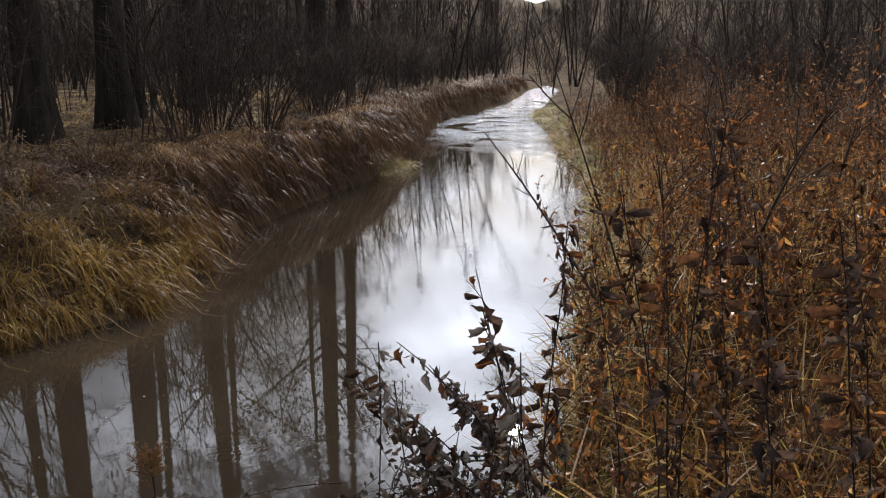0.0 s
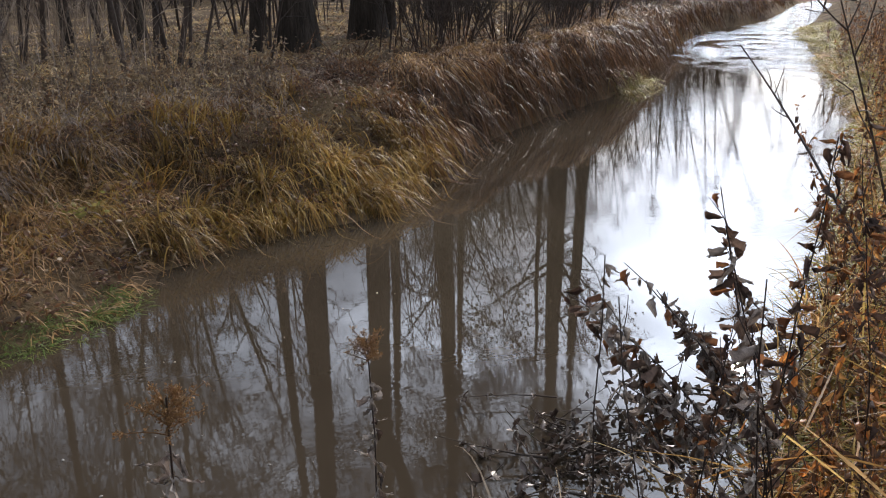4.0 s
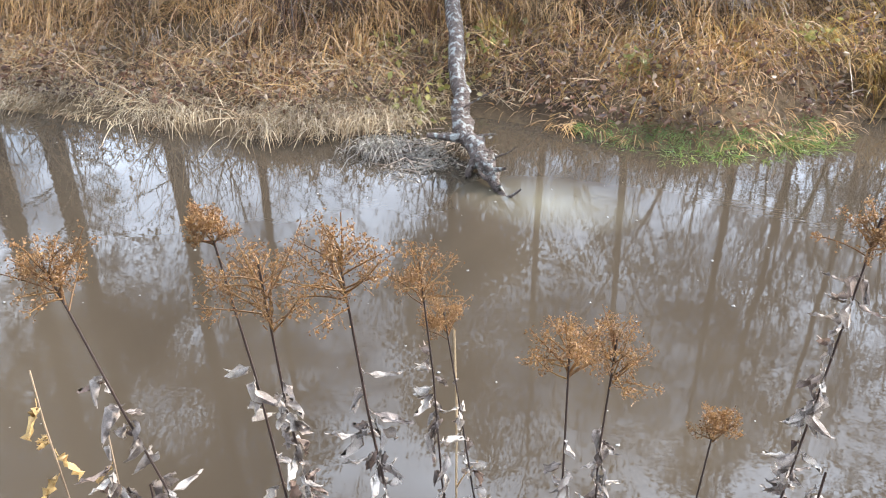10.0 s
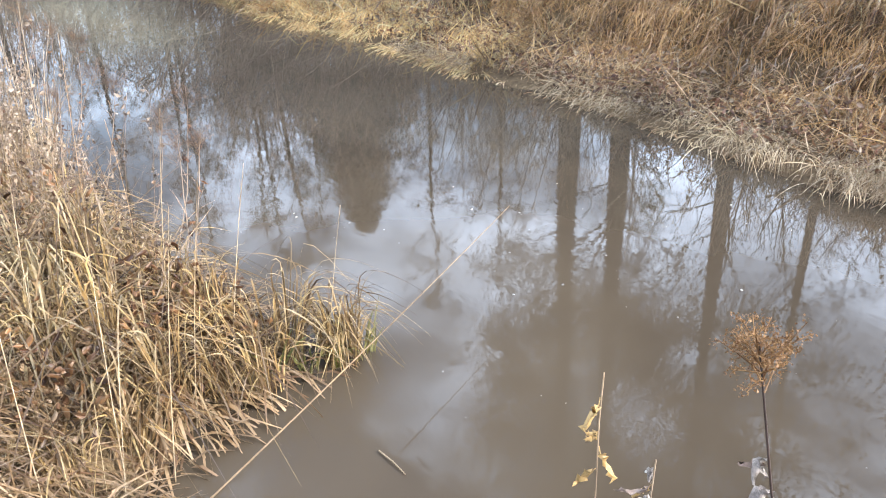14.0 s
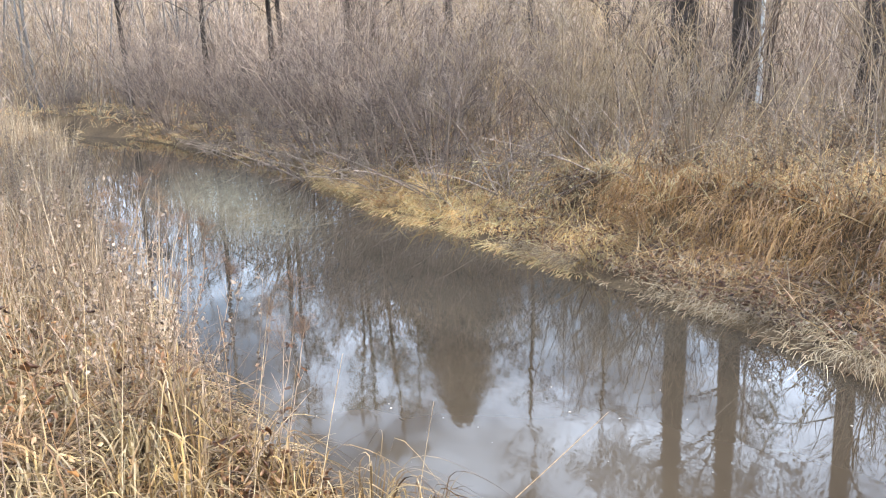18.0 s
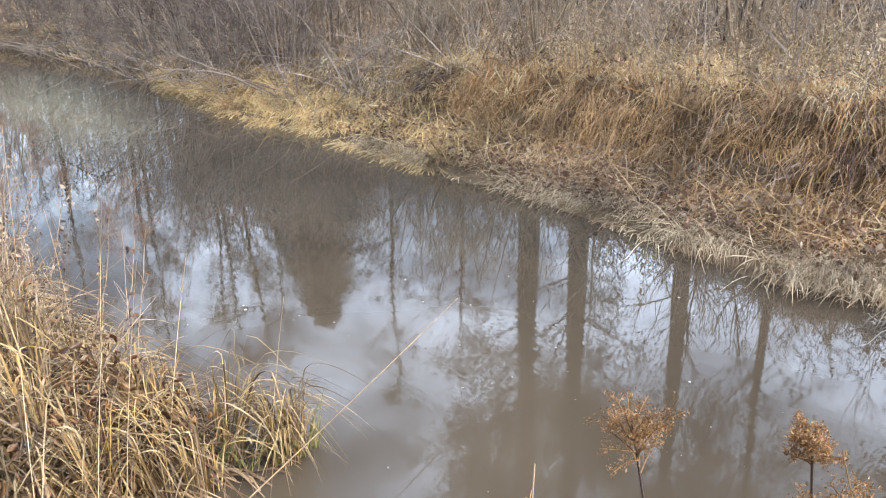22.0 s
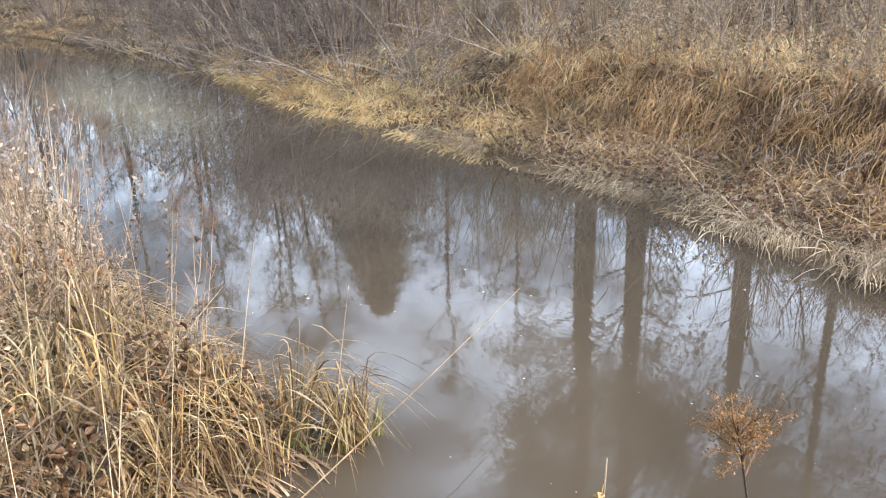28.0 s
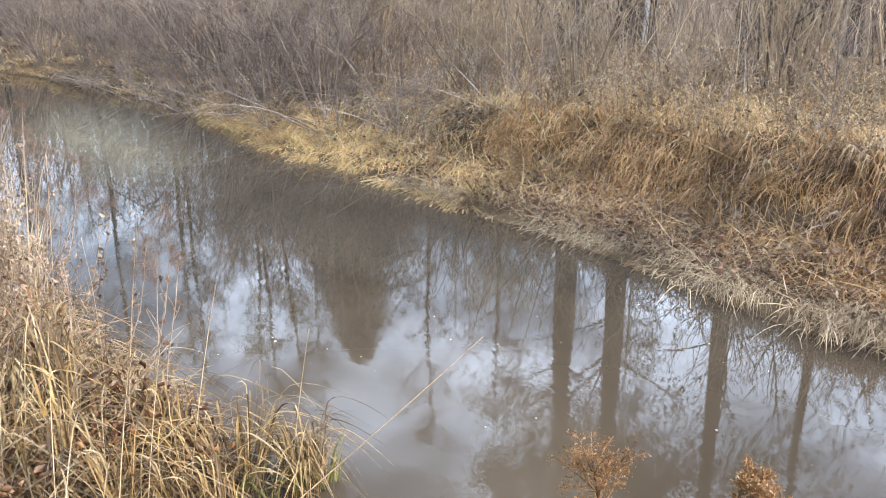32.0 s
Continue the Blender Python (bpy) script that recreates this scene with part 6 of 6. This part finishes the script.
# golden tufts at the near bank's corner, and the weeds beyond them
so = Soup()
for x, y, tall, blades in [(-2.86, 1.06, 0.64, 70), (-2.89, 1.0, 0.52, 44), (-2.8, 1.0, 0.58, 50), (-2.93, 0.82, 0.74, 46), (-2.99, 0.77, 0.62, 26), (-3.2, 0.58, 0.85, 40), (-3.5, 0.5, 0.85, 36), (-3.75, 0.4, 0.85, 34), (-3.3, 0.2, 0.85, 36), (-3.0, 0.0, 0.8, 36), (-3.6, 0.1, 0.85, 34), (-4.05, 0.3, 0.8, 30), (-2.95, 0.66, 0.8, 36), (-4.4, 0.25, 0.8, 28), (-2.8, 0.66, 0.66, 50), (-2.84, 0.5, 0.74, 54), (-2.9, 0.32, 0.78, 54), (-3.05, 0.5, 0.7, 40), (-2.72, 0.12, 0.66, 46), (-2.6, -0.1, 0.55, 40), (-3.1, 0.15, 0.7, 40), (-3.4, 0.45, 0.66, 36)]:
    arching(so, np.array([(x, y, max(0.0, float(lie([(x, y)])[0][0])))]), int(blades * 1.05), tall * 1.1, 0.0085, 0.06, 12, 0.12, (0.7, 1.5), 0.34)
stuff("golden_tufts", so, M_TUFT, "golden arching grass tufts standing in the water's edge", "grass")
# long single grass stems that stand over the tufts
for x, y, tall, lx, ly in [(-2.5, 0.2, 1.0, -0.1, 0.16), (-2.55, 0.05, 0.95, -0.22, 0.1), (-2.75, 0.35, 1.05, 0.02, 0.14), (-2.9, 0.55, 0.9, -0.1, 0.2), (-2.4, -0.2, 0.9, -0.2, 0.05), (-2.85, 0.95, 0.75, 0.05, 0.12), (-3.2, 0.4, 1.0, 0.1, 0.1), (-3.0, -0.1, 1.05, -0.05, 0.1)]:
    z = max(0.0, float(lie([(x, y)])[0][0]))
    t = thing("grass_stem", "long thin pale grass stem standing above the tufts", "grass stem", "single stems on the near bank", "", (x, y, z))
    so = Soup()
    p = curves(np.array([[0.0, 0.0, -0.02]]), unit(np.array([[lx, ly, 1.0]])), np.array([tall]), np.array([[lx * 0.3, ly * 0.3, 0.0]]), np.zeros(1), 8)
    tube_soup(so, p, np.array([0.0024]), np.array([0.0009]), 4)
    stem = part("stem", so, M_TAN, t)
    ear = Soup()
    at, way, L = offshoots(p, 26, 0.05, 0.82, 1.0, 0.6, 0.4)
    blade_soup(ear, curves(at, way, L, np.zeros((26, 3)), np.zeros(26), 1), np.full(26, 0.003))
    part("ear", ear, M_STRAW_DIM, stem)
# withered leaves whose dark colour also gives the tufts their shaded gaps
so = Soup()
q = np.concatenate([RNG.normal((x, y, 0.0), (0.1, 0.1, 0.05), (60, 3)) for x, y in [(-3.05, 0.62), (-2.95, 0.3), (-3.2, 0.4), (-2.85, 0.0), (-3.35, 0.6)]])
q[:, 2] += np.maximum(0, lie(q[:, :2])[0]) + 0.15
leaf_soup(so, q, RNG.uniform(0.03, 0.06, len(q)), None, 0.9, 0.6)
c, d, w = scatter(26, (-5.5, -2.5), (-1.8, 0.6), 0.08, 2.0, False)
c = np.repeat(c, 46, 0) + RNG.normal(0, 1, (26 * 46, 3)) * (0.1, 0.1, 0.12) + (0, 0, 0.2)
leaf_soup(so, c, RNG.uniform(0.02, 0.05, len(c)), None, 0.9, 0.5)
stuff("dark_foliage", so, M_DEAD, "withered foliage behind the golden tufts, dark for their shaded gaps", "leaves")
so = Soup()
c, d, w = scatter(50, (-3.2, -1.9), (-1.4, 0.3), 0.1, 1.2, False)
leaf_soup(so, c + np.stack([0 * d, 0 * d, RNG.uniform(0.08, 0.32, len(d))], -1), RNG.uniform(0.025, 0.05, len(c)), RNG.normal(0, 1, (len(c), 3)) * (1, 1, 0.7), 1.3, 0.6)
stuff("pale_leaves", so, M_STRAW_DIM, "broad pale dead leaves caught in the near grass", "leaves")
so = Soup()
c = np.array([(-2.8, 1.1), (-2.86, 0.86), (-2.83, 0.98), (-2.9, 0.7)])
tufts(so, np.concatenate([c, np.full((4, 1), 0.0)], 1), np.tile([0.3, 0.5], (4, 1)), 16, 0.3, 0.012, 0.2, 0.05, (0.2, 0.6), (0.05, 0.3), 5)
stuff("green_blades", so, M_GREENISH, "green grass blades at the foot of the golden tufts", "grass")
for top, base in [((-4.7, 0.95, 1.0), (-4.75, 0.6)), ((-5.3, 0.85, 1.1), (-5.3, 0.6)), ((-5.8, 0.8, 1.05), (-5.8, 0.55)), ((-4.4, 0.7, 0.95), (-4.4, 0.5)), ((-6.4, 0.8, 1.1), (-6.4, 0.6)), ((-5.0, 0.5, 1.15), (-5.0, 0.4)), ((-6.0, 0.4, 1.2), (-6.0, 0.3)), ((-7.0, 0.7, 1.15), (-7.0, 0.6)), ((-3.7, 0.9, 0.85), (-3.7, 0.72)), ((-4.0, 0.95, 0.95), (-4.05, 0.68)), ((-3.5, 0.75, 0.9), (-3.45, 0.6)), ((-4.2, 0.85, 0.8), (-4.25, 0.62)), ((-4.6, 1.0, 0.9), (-4.6, 0.7)), ((-5.5, 1.0, 1.0), (-5.5, 0.72)), ((-8.0, 0.9, 1.1), (-8.0, 0.8))]:
    inland = 0.38 if top[0] < -4.3 else 0.1
    top, base = (top[0], top[1] - inland, top[2]), (base[0], base[1] - inland)
    herb("dry_weed", "dry brown weed with small dark seed heads", "dead plant", "weeds at the water's edge", top, base, 0.04, 0.09, 12, 0.022, BROWN_LEAVES + GREY_LEAVES[:1], 160, 6, 0.003, M_TWIG, (0.2, 0.95), M_STEM)


# a spruce behind the willow thicket, seen in the water
def spruce(x, y, height, wide):
    z = float(lie([(x, y)])[0][0]) - 0.05
    t = thing("spruce", "narrow dark spruce behind the willow thicket", "tree", "", "", (x, y, z))
    p = np.stack([np.zeros(15), np.zeros(15), np.linspace(0, height, 15)], -1)[None]
    so = Soup()
    trunk_soup(so, p, 0.17, 0.02, 8)
    part("trunk", so, M_BARK, t, smooth=True)
    n = 900
    h = height * (1 - RNG.random(n) ** 0.7 * 0.6)
    a = RNG.uniform(0, 2 * np.pi, n)
    L = wide * (1.06 - h / height) ** 0.8 * RNG.uniform(0.7, 1.1, n)
    base = np.stack([np.zeros(n), np.zeros(n), h], -1)
    way = unit(np.stack([np.cos(a), np.sin(a), np.full(n, 0.1)], -1))
    q = curves(base, way, L, np.zeros((n, 3)), np.full(n, -0.35), 4)
    so = Soup()
    tube_soup(so, q, np.full(n, 0.018), np.full(n, 0.004), 3)
    at, w2, _ = offshoots(q, 34, 0.1, 0.15, 1.0, -0.3, 0.7)
    nd = Soup()
    blade_soup(nd, curves(at, w2, RNG.uniform(0.12, 0.3, len(at)), np.zeros((len(at), 3)), np.full(len(at), -0.3), 1), np.full(len(at), 0.035))
    part("spray", so, M_BARK, t)["kind"] = "stuff"
    part("needles", nd, M_NEEDLE, t)["kind"] = "stuff"


spruce(-21.5, 9.6, 8.9, 3.7)


# a heap of drowned twigs and leaves by the near bank
t = thing("brush_heap", "heap of wet dark twigs and leaves caught in the shallows", "brush heap", "", "", (2.2, 2.3, 0.0))
so, lf = Soup(), Soup()
n = 130
base = np.stack([RNG.normal(0, 0.3, n), RNG.normal(0, 0.15, n), RNG.uniform(-0.02, 0.05, n)], -1)
q = curves(base, unit(np.stack([RNG.normal(0, 1, n), RNG.normal(0, 1, n), RNG.normal(0.02, 0.07, n)], -1)), RNG.uniform(0.15, 0.4, n), RNG.normal(0, 0.2, (n, 3)), RNG.normal(0, 0.1, n), 4)
tube_soup(so, q, RNG.uniform(0.003, 0.008, n), np.full(n, 0.0015), 4)
at, way, _ = offshoots(q, 6, 0.1, 0.1, 1.0, 0.1, 0.9)
leaf_soup(lf, at, RNG.uniform(0.02, 0.05, len(at)), way, 0.9, 0.7)
part("spray", so, M_TWIG_DARK, t)["kind"] = "stuff"
part("leaves", lf, plant_mat("wet_leaves", [(0.05, 0.035, 0.03), (0.1, 0.07, 0.055), (0.2, 0.16, 0.14), (0.07, 0.045, 0.035)], 0.1, 0.4), t)["kind"] = "stuff"

so = Soup()
c = np.array([(-0.98, 0.86, 0.42), (-0.85, 0.82, 0.4), (-0.72, 0.8, 0.4)])
c[:, 2] = lie(c[:, :2])[0]
tufts(so, c, np.tile([0.1, 0.3], (len(c), 1)), 14, 0.62, 0.007, 0.2, 0.05, (0.3, 0.9), (0.05, 0.6), 7)
for x, y, z in [(0.66, 0.76, 0.8), (0.7, 0.78, 0.8), (0.86, 0.86, 0.8)]:
    arching(so, np.array([(x, y, z - 0.38)]), 5, 1.12, 0.009, 0.03, 12, 0.25, (0.6, 1.0))
stuff("grass_blades", so, M_GOLD, "few long golden grass blades on the near bank", "grass")

so = Soup()
c, d, w = scatter(34, (0.75, 2.6), (0.5, 1.9), 0.02, 0.4, False)
tufts(so, c, w, 18, 0.42, 0.007, 0.4, 0.09, (0.4, 1.2), (0.1, 0.9), 5)
stuff("bank_edge_grass", so, M_GREENISH, "fading green grass at the edge of the near bank", "grass")

# trodden grass on the bank where the viewer stands
so = Soup()
c, d, w = scatter(1500, (-2.4, 1.6), (-6, 1.0), 0.05, 7.0, False)
tufts(so, c, w, 16, 0.13, 0.007, 0.1, 0.12, (0.6, 1.2), (0.8, 3.5), 3)
stray(so, np.repeat(c, 2, 0) + RNG.normal(0, 0.06, (len(c) * 2, 3)) * (1, 1, 0), 0.08, 0.3, 0.006, 1.6)
stuff("trodden_grass", so, M_STRAW_DIM, "short trodden dead grass on the near bank", "grass")
